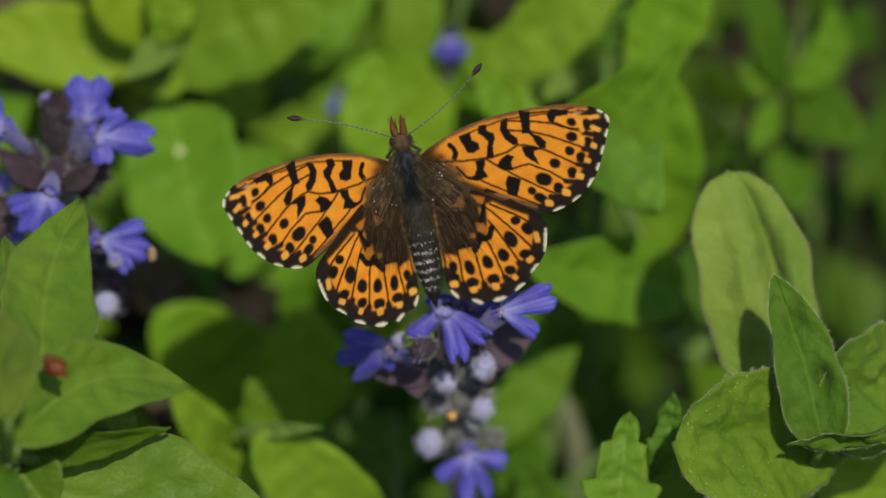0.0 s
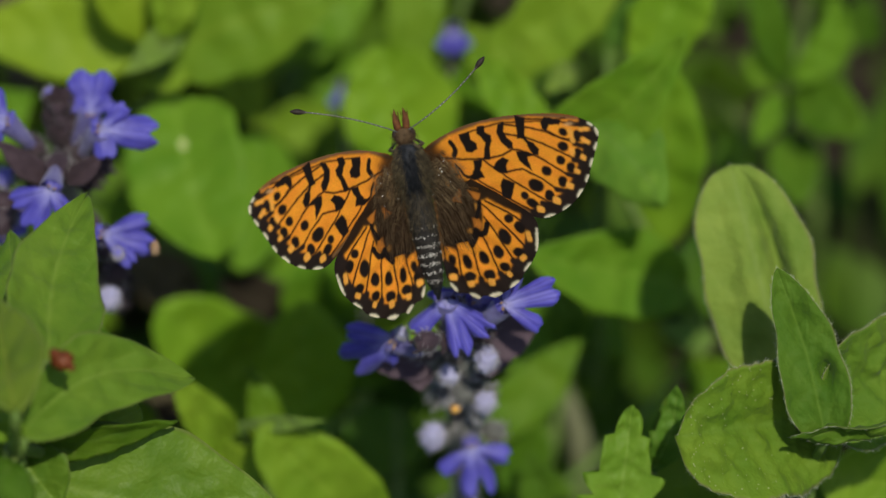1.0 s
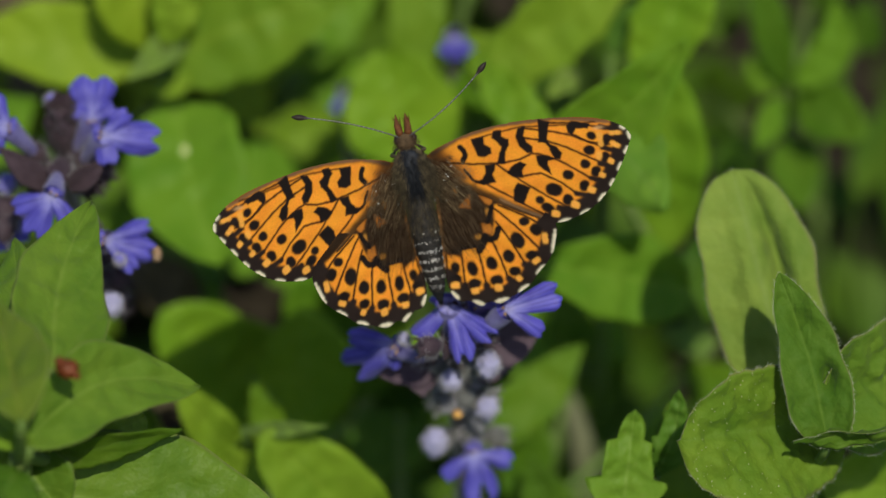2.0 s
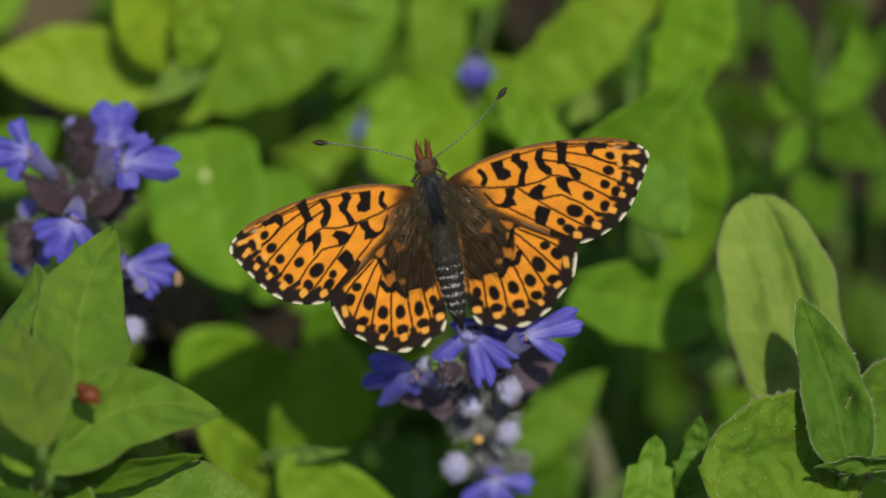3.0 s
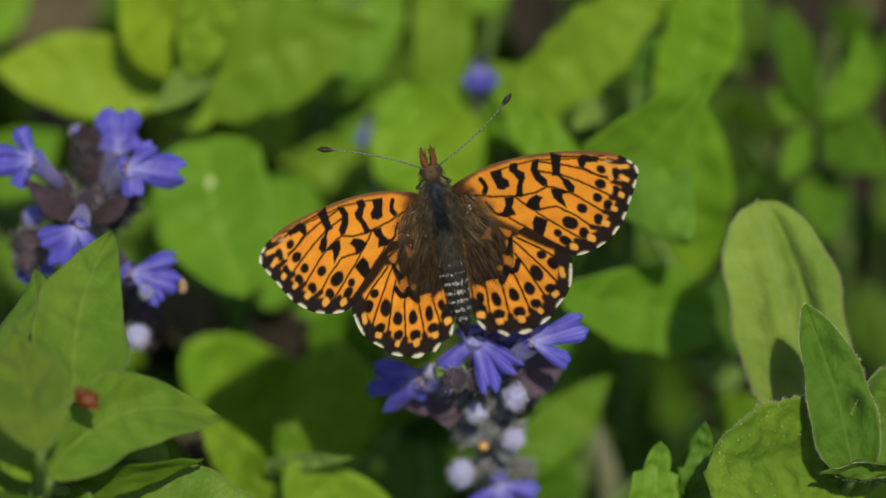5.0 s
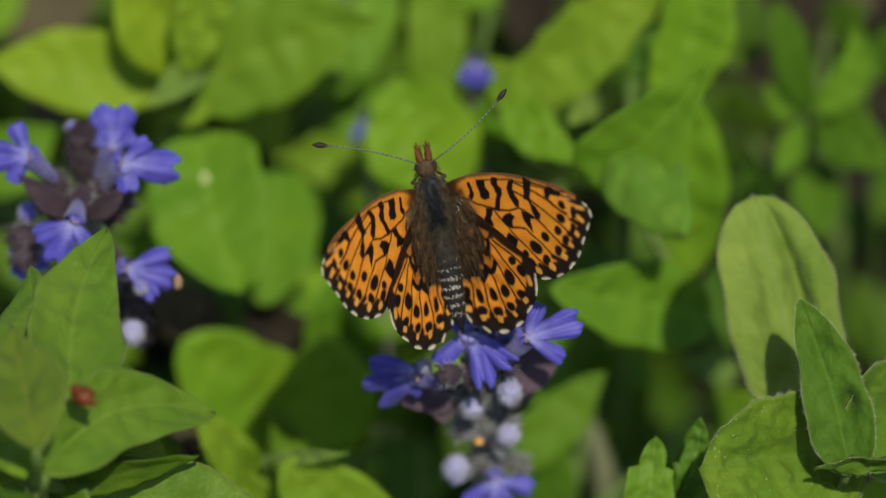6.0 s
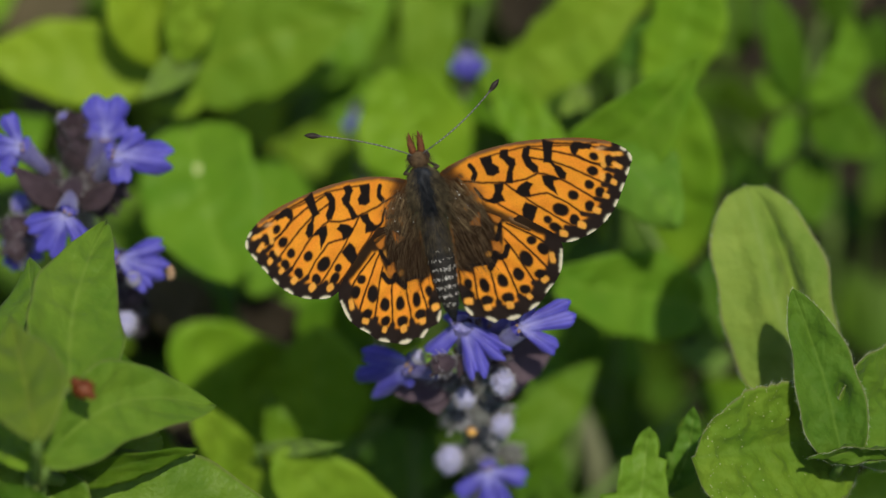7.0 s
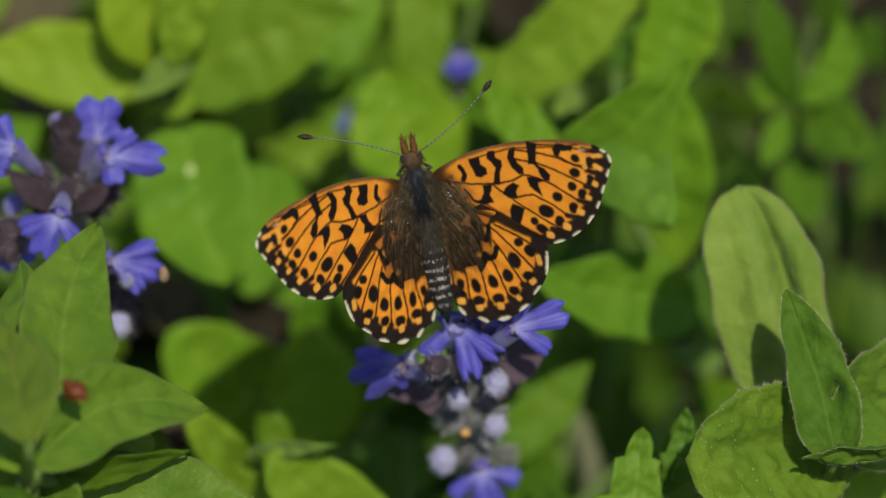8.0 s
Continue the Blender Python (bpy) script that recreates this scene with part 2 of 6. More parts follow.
WING = wing_material()
FUR = plain_material("body_fur", (0.020, 0.016, 0.009), (0.135, 0.108, 0.062), 1800, rough=0.75)
FUR_DARK = plain_material("thorax_dark", (0.005, 0.006, 0.008), (0.020, 0.023, 0.028), 2500, rough=0.6)
ABDOMEN = plain_material("abdomen_scales", (0.004, 0.004, 0.004), (0.030, 0.027, 0.024), 3800, rough=0.7)
FUR_BROWN = plain_material("wing_hair", (0.024, 0.014, 0.007), (0.105, 0.068, 0.034), 1100, rough=0.75)
FUR_BLOND = plain_material("blond_wing_hair", (0.11, 0.075, 0.035), (0.26, 0.19, 0.10), 1300, rough=0.6)
WING_SPECK = plain_material("wing_speck", (0.55, 0.55, 0.52), (0.75, 0.75, 0.72), 900, rough=0.15, gloss=0.6)
FUR_GREY = plain_material("pale_body_hair", (0.42, 0.41, 0.37), (0.72, 0.70, 0.65), 1500, rough=0.7)
RUST = plain_material("palp_rust", (0.035, 0.013, 0.006), (0.14, 0.052, 0.018), 1800, rough=0.75)
EYE_DARK = plain_material("eye_dark", (0.020, 0.012, 0.008), (0.05, 0.028, 0.018), 900, rough=0.3, gloss=0.4)
ANT_DARK = plain_material("antenna_dark", (0.010, 0.008, 0.007), (0.035, 0.026, 0.02), 900, rough=0.5)
ANT_GREY = plain_material("antenna_grey", (0.055, 0.052, 0.047), (0.11, 0.105, 0.095), 900, rough=0.6)
ANT_PALE = plain_material("antenna_ring", (0.22, 0.22, 0.20), (0.34, 0.33, 0.30), 900, rough=0.6)


# ---- building helpers (all lengths in millimetres) ----
def vec(p):
    return Vector(p) * MM


def thing(name, base, label, category, group=""):
    ob = new(name)
    ob.empty_display_size = 0.01
    ob.location = vec(base)
    return tagged(ob, label, category, group)


def link(name, mesh, mat, parent=None, label="", at=None):
    """One mesh object; `at` is its pose in the world, kept when it goes under its parent."""
    ob = new(name, mesh)
    if mat is not None and not mesh.materials:
        mesh.materials.append(mat)
    m = at if at is not None else Matrix.Identity(4)
    if parent is not None:
        ob.parent = parent
        up = Matrix.Identity(4)
        chain = parent
        while chain is not None:
            up = chain.matrix_basis @ up
            chain = chain.parent
        ob.matrix_basis = up.inverted() @ m
    else:
        ob.matrix_basis = m
    if label:
        ob["label"] = label
    return ob


def smooth(mesh):
    mesh.polygons.foreach_set("use_smooth", [True] * len(mesh.polygons))
    return mesh


def frame_of(base, tip, normal):
    y = (Vector(tip) - Vector(base)).normalized()
    n = Vector(normal)
    z = (n - y * n.dot(y)).normalized()
    x = y.cross(z)
    m = Matrix((x, y, z)).transposed().to_4x4()
    m.translation = vec(base)
    return m


def blade(length, width, belly=0.8, point=0.9, cup=0.15, bend=0.1, wave=0.0, teeth=0, tooth=0.06, notch=0.0, thick=0.22, n=20, k=12, seed=0, quilt=0.0, twist=0.0, fold=0.0, lumps=0.0, pleat=0.0, bow=0.0, skew=0.0, saw=0, dent=0.0):
    """A leaf or petal: a closed thin sheet from the base (0, 0) to the tip (0, length)."""
    rnd = random.Random(seed)
    ph = [rnd.uniform(0, 6.28) for _ in range(4)]
    rows = []
    for i in range(n + 1):
        t = i / n
        prof = max(0.0, math.sin(math.pi * min(1.0, (0.015 + 0.985 * t)) ** belly)) ** point
        half = 0.5 * width * max(prof, 0.02)
        row = []
        for j in range(k + 1):
            v = 2 * j / k - 1
            edge = 1.0
            if teeth:
                edge += tooth * (abs(((t * teeth) % 1.0) - 0.5) * 2 - 0.5) * abs(v) ** 3
            if saw:
                edge += tooth * ((t * saw + 0.15 * math.sin(t * 17 + ph[3])) % 1.0 - 0.6) * abs(v) ** 3
            edge += (0.05 * math.sin(t * 9 + ph[0] + v) + 0.03 * math.sin(t * 21 + ph[2] + 2 * v)) * abs(v) ** 2
            x = v * half * edge * (1 + skew * v)
            y = t * length * (1 - notch * math.exp(-(v / 0.33) ** 2) * t ** 5)
            z = cup * abs(v) ** 1.7 * half + fold * abs(v) * half - bend * length * t * t
            z += wave * width * math.sin(t * 7.5 + ph[1] + (1.5 if v > 0 else 0)) * abs(v) ** 2
            z -= 0.012 * width * math.exp(-(v / 0.09) ** 2) * (1 - 0.7 * t)
            z += quilt * width * abs(math.sin((t * 5 - abs(v) * 0.9) * math.pi)) * (1 - abs(v) ** 4)
            z += pleat * half * (0.55 * math.exp(-((v + 0.12) / 0.30) ** 2) - math.exp(-((v - 0.36) / 0.13) ** 2) + 0.35 * math.exp(-((v - 0.68) / 0.16) ** 2)) * math.sin(math.pi * min(1.0, t * 1.02)) ** 0.6
            z += lumps * (noise.noise(Vector((x * 0.55, y * 0.55, seed * 7.3))) + 0.6 * noise.noise(Vector((x * 1.3, y * 1.3, seed * 3.1)))) * (1 - 0.5 * abs(v) ** 6)
            z -= dent * math.exp(-((v - 0.42) / 0.20) ** 2 - ((t - 0.36) / 0.075) ** 2)
            x += twist * length * t * t + bow * length * math.sin(math.pi * t)
            row.append((x * MM, y * MM, z * MM, v, t))
        rows.append(row)
    return sheet(rows, n, k, thick)


def fan(length, width, notch=0.0, cup=0.0, bend=0.15, wave=0.05, waist=0.16, thick=0.12, n=12, k=14, seed=0):
    """A wedge-shaped petal lobe with a rounded, notched outer edge."""
    rnd = random.Random(seed)
    ph = [rnd.uniform(0, 6.28) for _ in range(4)]
    lean = rnd.uniform(-0.12, 0.12)
    rows = []
    for i in range(n + 1):
        t = i / n
        half = 0.5 * width * (waist + (1 - waist) * math.sin(t * 1.35) / math.sin(1.35))
        row = []
        for j in range(k + 1):
            v = 2 * j / k - 1
            reach = 1 - notch * math.exp(-((v - lean) / 0.27) ** 2) - 0.24 * abs(v) ** 4 + 0.03 * math.sin(v * 7 + ph[0])
            y = length * t * reach
            x = v * half * (1 - 0.05 * math.sin(t * 6 + ph[1]))
            z = cup * half * abs(v) ** 1.6 - bend * length * t * t + wave * width * t * math.sin(v * 4.5 + ph[2]) + 0.03 * width * math.sin(t * 5 + ph[3]) * v
            z -= 0.05 * width * math.exp(-(v / 0.15) ** 2) * math.sin(t * 3.0)
            z += 0.10 * width * noise.noise(Vector((v * 1.6 + seed, t * 2.4, seed * 1.7))) * t
            row.append((x * MM, y * MM, z * MM, v, t))
        rows.append(row)
    return sheet(rows, n, k, thick)


def sheet(rows, n, k, thick):
    """A closed thin sheet over a net of (x, y, z, across, along) rows."""
    verts, faces, uvs = [], [], []
    for s in (0.5, -0.5):
        for i, row in enumerate(rows):
            for (x, y, z, v, t) in row:
                rim = s * thick * MM * (1 - 0.75 * abs(v) ** 6)
                verts.append((x, y, z + rim))
                uvs.append((0.5 + 0.5 * v, t))
    w = k + 1
    off = (n + 1) * w
    for i in range(n):
        for j in range(k):
            a = i * w + j
            faces.append((a, a + 1, a + w + 1, a + w))
            faces.append((off + a, off + a + w, off + a + w + 1, off + a + 1))
    ring = [j for j in range(w)] + [i * w + k for i in range(1, n + 1)] + [n * w + j for j in range(k - 1, -1, -1)] + [i * w for i in range(n - 1, 0, -1)]
    for q in range(len(ring)):
        a, b_ = ring[q], ring[(q + 1) % len(ring)]
        faces.append((a, off + a, off + b_, b_))
    me = bpy.data.meshes.new("blade")
    me.from_pydata(verts, [], faces)
    lay = me.uv_layers.new(name="UVMap")
    for lp in me.loops:
        lay.data[lp.index].uv = uvs[lp.vertex_index]
    return smooth(me)


def tube(path, radii, sides=8, mouth=False):
    """A closed tapered tube through the points of a path, in millimetres."""
    pts = [Vector(p) for p in path]
    verts, faces = [], []
    ref = Vector((0.3, 0.2, 1)) if abs((pts[-1] - pts[0]).normalized().z) < 0.9 else Vector((1, 0.2, 0))
    for i, p in enumerate(pts):
        d = (pts[min(i + 1, len(pts) - 1)] - pts[max(i - 1, 0)]).normalized()
        a = d.cross(ref).normalized()
        b_ = d.cross(a)
        for s in range(sides):
            an = 2 * math.pi * s / sides
            verts.append((p + (a * math.cos(an) + b_ * math.sin(an)) * radii[i]) * MM)
    for i in range(len(pts) - 1):
        for s in range(sides):
            a, b_ = i * sides + s, i * sides + (s + 1) % sides
            faces.append((a, b_, b_ + sides, a + sides))
    faces.append(tuple(range(sides - 1, -1, -1)))
    if not mouth:
        faces.append(tuple(range(len(verts) - sides, len(verts))))
    me = bpy.data.meshes.new("tube")
    me.from_pydata(verts, [], faces)
    return smooth(me)


def curve_points(a, b_, sag, n=8):
    a, b_, s = Vector(a), Vector(b_), Vector(sag)
    return [a.lerp(b_, i / n) + s * (4 * (i / n) * (1 - i / n)) for i in range(n + 1)]


def lump(rx, ry, rz, rough=0.1, seed=0, segments=20, rings=14, freq=2.5):
    """A rounded body with an uneven skin."""
    bm = bmesh.new()
    bmesh.ops.create_uvsphere(bm, u_segments=segments, v_segments=rings, radius=1.0)
    o = Vector((seed * 3.7, seed * 1.3, 0))
    for v in bm.verts:
        f = 1 + rough * noise.noise(v.co * freq + o) + 0.5 * rough * noise.noise(v.co * freq * 3 + o)
        v.co = Vector((v.co.x * rx, v.co.y * ry, v.co.z * rz)) * f * MM
    me = bpy.data.meshes.new("lump")
    bm.to_mesh(me)
    bm.free()
    return smooth(me)


def hairs(roots, width=0.03):
    """Many fine three-sided hairs; each root is (start, end, droop) in millimetres."""
    verts, faces = [], []
    for a, b_, droop in roots:
        a, b_, droop = Vector(a), Vector(b_), Vector(droop)
        d = (b_ - a).normalized()
        s = d.orthogonal().normalized()
        q = d.cross(s)
        o = len(verts)
        for u, r in ((0, 1.0), (0.5, 0.75)):
            c = a.lerp(b_, u) + droop * u * u
            for an in (0, 2.094, 4.189):
                verts.append((c + (s * math.cos(an) + q * math.sin(an)) * width * r) * MM)
        verts.append((b_ + droop) * MM)
        for r in (0, 3):
            for e in range(3):
                f = (e + 1) % 3
                faces.append((o + e, o + f, o + 3 + f, o + 3 + e) if r == 0 else (o + 3 + e, o + 3 + f, o + 6))
    me = bpy.data.meshes.new("hairs")
    me.from_pydata(verts, [], faces)
    return smooth(me)


# ---- ground ----
def ground():
    bm = bmesh.new()
    size = [-40, -8, -2, -0.8] + [x * 0.02 for x in range(-20, 21)] + [0.8, 2, 8, 40]
    grid = [[bm.verts.new((x, y, 0.006 * noise.noise((x * 14, y * 14, 1)) + 0.002 * noise.noise((x * 60, y * 60, 4)) - 0.004 if abs(x) < 1 and abs(y) < 1 else -0.004)) for x in size] for y in size]
    for j in range(len(size) - 1):
        for i in range(len(size) - 1):
            bm.faces.new((grid[j][i], grid[j][i + 1], grid[j + 1][i + 1], grid[j + 1][i]))
    me = bpy.data.meshes.new("ground")
    bm.to_mesh(me)
    bm.free()
    tagged(link("ground", smooth(me), SOIL), "dark brown crumbly meadow soil under the plants", "ground", kind="structure")


ground()

FACING = (0, -0.75, 0.66)


# ---- leafy plants ----
def stalk_to_ground(top, foot, r=0.7):
    a, b_ = Vector(top), Vector(foot)
    return tube(curve_points(b_, a, (0, 0, 0), 8), [r * 1.2 - 0.05 * r * i for i in range(9)], 8)


SEED = [0]


def leaf(plant, base, tip, width, mat=None, normal=FACING, stem_at=None, name="leaf", **kw):
    """One blade of a plant, and its stalk where it does not sit on the stem."""
    SEED[0] += 1
    kw.setdefault("cup", 0.18)
    kw.setdefault("bend", 0.06)
    kw.setdefault("quilt", 0.022)
    kw.setdefault("lumps", 0.45)
    rnd = random.Random(SEED[0] * 13)
    kw.setdefault("wave", rnd.uniform(0.02, 0.06))
    kw.setdefault("fold", rnd.uniform(0.0, 0.22))
    kw.setdefault("twist", rnd.uniform(-0.03, 0.03))
    if mat in (LEAF_SUN, LEAF_MID, LEAF_SHADED) and rnd.random() < 0.55:
        kw.setdefault("teeth", rnd.choice((4, 5, 6)))
        kw.setdefault("tooth", rnd.uniform(0.03, 0.10))
        kw.setdefault("n", 30)
    length = (Vector(tip) - Vector(base)).length
    ob = link(name, blade(length, width, seed=SEED[0], **kw), mat, plant, at=frame_of(base, tip, normal))
    if stem_at is not None:
        link("leaf_stalk", tube(curve_points(stem_at, base, (0, 0, -1.5), 6), [0.55] * 3 + [0.45] * 4, 6), STEM, plant)
    return ob


def plant(name, crown, label, leaves, group="", r=0.8, category="plant", foot_shift=(0, 4), lower=0):
    """A leafy plant: its stem rises from the soil to the crown, each leaf row is (base, tip, width, material, settings)."""
    foot = (crown[0] + foot_shift[0], crown[1] + foot_shift[1], -1)
    p = thing(name, (foot[0], foot[1], 0), label, category, group)
    link("stem", stalk_to_ground(crown, foot, r), STEM, p)
    for base, tip, width, mat, kw in leaves:
        stalk = kw.pop("stalk", True)
        far = stalk and (Vector(base) - Vector(crown)).length > 2.0
        leaf(p, base, tip, width, mat, stem_at=crown if far else None, **kw)
    rnd = random.Random(SEED[0])
    for q in range(lower):
        at = Vector(foot).lerp(Vector(crown), 0.25 + 0.55 * (q + rnd.random()) / lower)
        az = q * 2.4 + rnd.uniform(-0.4, 0.4)
        ln = rnd.uniform(9, 15)
        out = Vector((math.cos(az), math.sin(az), rnd.uniform(0.1, 0.5))).normalized()
        base = at + out * 3.0
        leaf(p, base, base + out * ln, ln * rnd.uniform(0.5, 0.62), LEAF_MID, normal=(-out.x * 0.3, -out.y * 0.3 - 0.2, 1), stem_at=at, bend=0.12)
    return p


MEADOW = "meadow plants round the flowers"
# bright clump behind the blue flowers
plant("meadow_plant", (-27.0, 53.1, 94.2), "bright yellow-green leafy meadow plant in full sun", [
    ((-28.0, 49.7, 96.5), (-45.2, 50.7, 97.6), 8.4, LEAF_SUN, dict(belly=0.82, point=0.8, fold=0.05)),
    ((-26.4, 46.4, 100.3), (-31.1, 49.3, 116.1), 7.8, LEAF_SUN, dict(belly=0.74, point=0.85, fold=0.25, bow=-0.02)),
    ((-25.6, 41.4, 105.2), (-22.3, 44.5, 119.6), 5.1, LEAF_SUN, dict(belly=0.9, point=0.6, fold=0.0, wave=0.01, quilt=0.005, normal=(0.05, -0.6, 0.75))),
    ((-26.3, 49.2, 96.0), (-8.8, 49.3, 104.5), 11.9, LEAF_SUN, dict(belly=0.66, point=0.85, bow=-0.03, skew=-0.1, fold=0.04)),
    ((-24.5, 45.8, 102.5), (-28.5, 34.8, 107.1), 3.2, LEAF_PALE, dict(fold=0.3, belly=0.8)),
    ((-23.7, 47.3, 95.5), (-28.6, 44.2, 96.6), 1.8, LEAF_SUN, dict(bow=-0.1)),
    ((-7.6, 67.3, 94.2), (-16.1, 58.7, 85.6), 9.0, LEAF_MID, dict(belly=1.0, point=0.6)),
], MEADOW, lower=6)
plant("meadow_plant", (-15.9, 77.1, 70.1), "shaded green meadow plant with soft blunt leaves", [
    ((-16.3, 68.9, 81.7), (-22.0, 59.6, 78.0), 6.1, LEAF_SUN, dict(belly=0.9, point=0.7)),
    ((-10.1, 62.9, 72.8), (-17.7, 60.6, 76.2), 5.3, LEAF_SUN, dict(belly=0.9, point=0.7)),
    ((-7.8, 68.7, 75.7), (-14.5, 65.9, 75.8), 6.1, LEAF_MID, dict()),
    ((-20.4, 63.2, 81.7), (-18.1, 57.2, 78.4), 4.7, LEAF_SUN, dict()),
], MEADOW, lower=6)
plant("meadow_plant", (-2.3, 57.1, 75.3), "fresh green meadow plant with rounded soft leaves", [
    ((-1.6, 45.4, 86.2), (-6.3, 49.8, 96.4), 10.9, LEAF_MID, dict(belly=1.0, point=0.5, bow=-0.04, teeth=0)),
    ((-3.1, 58.1, 84.9), (-2.6, 67.0, 99.5), 5.8, LEAF_SUN, dict(belly=0.85, point=0.55, teeth=0)),
    ((3.5, 55.7, 79.6), (0.2, 58.5, 85.3), 5.4, LEAF_SHADED, dict(belly=0.9, point=0.6)),
    ((2.2, 69.0, 87.4), (0.0, 72.5, 90.9), 4.9, LEAF_MID, dict()),
], MEADOW, lower=6)
plant("meadow_plant", (8.5, 50.3, 82.6), "tall green meadow plant with broad pointed leaves", [
    ((2.9, 47.7, 94.3), (19.1, 51.3, 109.1), 7.1, LEAF_SUN, dict(belly=0.85, point=0.65, bow=0.02, wave=0.07, saw=5, tooth=0.14, n=36)),
    ((7.9, 45.7, 95.0), (0.9, 51.1, 97.6), 4.4, LEAF_SUN, dict(belly=0.9, point=0.7)),
    ((3.3, 39.9, 103.4), (10.2, 32.7, 101.7), 4.4, LEAF_MID, dict(belly=0.8, bow=0.06)),
    ((2.1, 47.5, 89.8), (3.4, 48.3, 97.7), 4.2, LEAF_MID, dict()),
    ((11.6, 43.2, 99.6), (9.4, 38.0, 101.5), 2.4, LEAF_PALE, dict(fold=0.4)),
], MEADOW, lower=6)
plant("meadow_plant", (14.6, 38.1, 94.4), "green meadow plant with large leaves and curled margins", [
    ((10.8, 25.8, 106.2), (21.2, 25.4, 119.9), 7.5, LEAF_MID, dict(belly=0.62, point=0.8, bow=0.04, cup=0.3, teeth=0)),
    ((12.6, 26.0, 109.2), (19.0, 15.4, 109.8), 7.5, LEAF_BLUE, dict(belly=0.7, point=0.75, bow=-0.05, cup=-0.25, teeth=0)),
    ((18.5, 43.2, 99.5), (22.2, 49.8, 113.3), 7.3, LEAF_MID, dict(belly=0.8, point=0.7, bow=0.05, saw=5, tooth=0.12, n=36)),
    ((15.2, 46.9, 99.0), (20.0, 45.8, 106.4), 4.2, LEAF_BLUE, dict(belly=0.85)),
    ((20.8, 36.8, 83.0), (20.6, 39.8, 103.1), 7.1, LEAF_MID, dict(belly=1.0, point=0.65, teeth=0)),
    ((21.8, 25.5, 88.9), (7.8, 19.9, 97.4), 8.2, LEAF_MID, dict(belly=0.75, point=0.62, bow=0.02, teeth=0)),
    ((25.7, 73.6, 87.5), (26.5, 67.0, 80.9), 6.6, LEAF_FULL_SHADE, dict(belly=1.0, point=0.6)),
    ((23.6, 30.2, 79.2), (23.0, 34.7, 86.6), 5.3, LEAF_SHADED, dict()),
], MEADOW, lower=6)
spotted_plant = plant("meadow_plant", (-20.5, 47.3, 65.5), "green meadow plant with a pale-spotted broad leaf", [
    ((-24.9, 41.0, 97.3), (-21.3, 25.9, 92.2), 11.5, LEAF_MID, dict(belly=0.85, point=0.5, bow=0.03, teeth=0)),
    ((-17.7, 51.0, 83.2), (-19.2, 37.8, 78.6), 8.9, LEAF_MID, dict(belly=0.95, point=0.55)),
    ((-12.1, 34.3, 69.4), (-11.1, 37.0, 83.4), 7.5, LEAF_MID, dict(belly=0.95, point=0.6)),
    ((-26.4, 56.3, 77.3), (-29.2, 59.1, 80.0), 4.9, LEAF_SHADED, dict()),
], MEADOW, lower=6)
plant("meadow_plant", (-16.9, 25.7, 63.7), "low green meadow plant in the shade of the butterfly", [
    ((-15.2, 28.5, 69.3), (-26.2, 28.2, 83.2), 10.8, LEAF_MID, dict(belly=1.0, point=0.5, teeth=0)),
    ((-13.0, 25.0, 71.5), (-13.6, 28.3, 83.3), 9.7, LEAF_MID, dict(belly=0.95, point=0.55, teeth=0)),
    ((-7.2, 29.6, 70.4), (-9.8, 31.7, 78.2), 8.0, LEAF_SHADED, dict()),
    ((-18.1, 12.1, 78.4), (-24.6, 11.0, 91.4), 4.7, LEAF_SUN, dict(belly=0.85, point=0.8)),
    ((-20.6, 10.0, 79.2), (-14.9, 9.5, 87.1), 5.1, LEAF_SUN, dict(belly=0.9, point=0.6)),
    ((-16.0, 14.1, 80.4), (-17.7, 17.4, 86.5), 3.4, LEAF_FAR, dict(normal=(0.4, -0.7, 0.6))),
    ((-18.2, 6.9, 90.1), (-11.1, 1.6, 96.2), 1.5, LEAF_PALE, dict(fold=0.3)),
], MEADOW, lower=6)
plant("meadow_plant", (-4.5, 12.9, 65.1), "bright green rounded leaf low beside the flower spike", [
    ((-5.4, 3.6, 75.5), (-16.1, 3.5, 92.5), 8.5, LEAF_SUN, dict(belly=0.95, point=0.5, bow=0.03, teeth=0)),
    ((-4.6, 31.2, 66.4), (-7.7, 23.6, 64.4), 8.0, LEAF_SHADED, dict()),
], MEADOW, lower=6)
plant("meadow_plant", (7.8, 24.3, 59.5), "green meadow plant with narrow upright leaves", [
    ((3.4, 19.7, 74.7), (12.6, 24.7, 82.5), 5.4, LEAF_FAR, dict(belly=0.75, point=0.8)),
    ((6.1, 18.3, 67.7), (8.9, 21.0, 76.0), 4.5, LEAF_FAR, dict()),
    ((12.1, 35.0, 70.2), (11.0, 36.7, 77.6), 4.8, LEAF_SHADED, dict()),
    ((11.8, 38.8, 59.9), (17.3, 44.2, 65.3), 6.6, LEAF_SHADED, dict()),
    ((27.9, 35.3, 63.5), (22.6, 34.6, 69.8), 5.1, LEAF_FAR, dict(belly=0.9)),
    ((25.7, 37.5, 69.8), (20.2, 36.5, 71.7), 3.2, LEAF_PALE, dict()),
    ((10.2, 13.1, 69.5), (7.3, 14.5, 78.0), 4.7, LEAF_SHADED, dict()),
], MEADOW, lower=6)
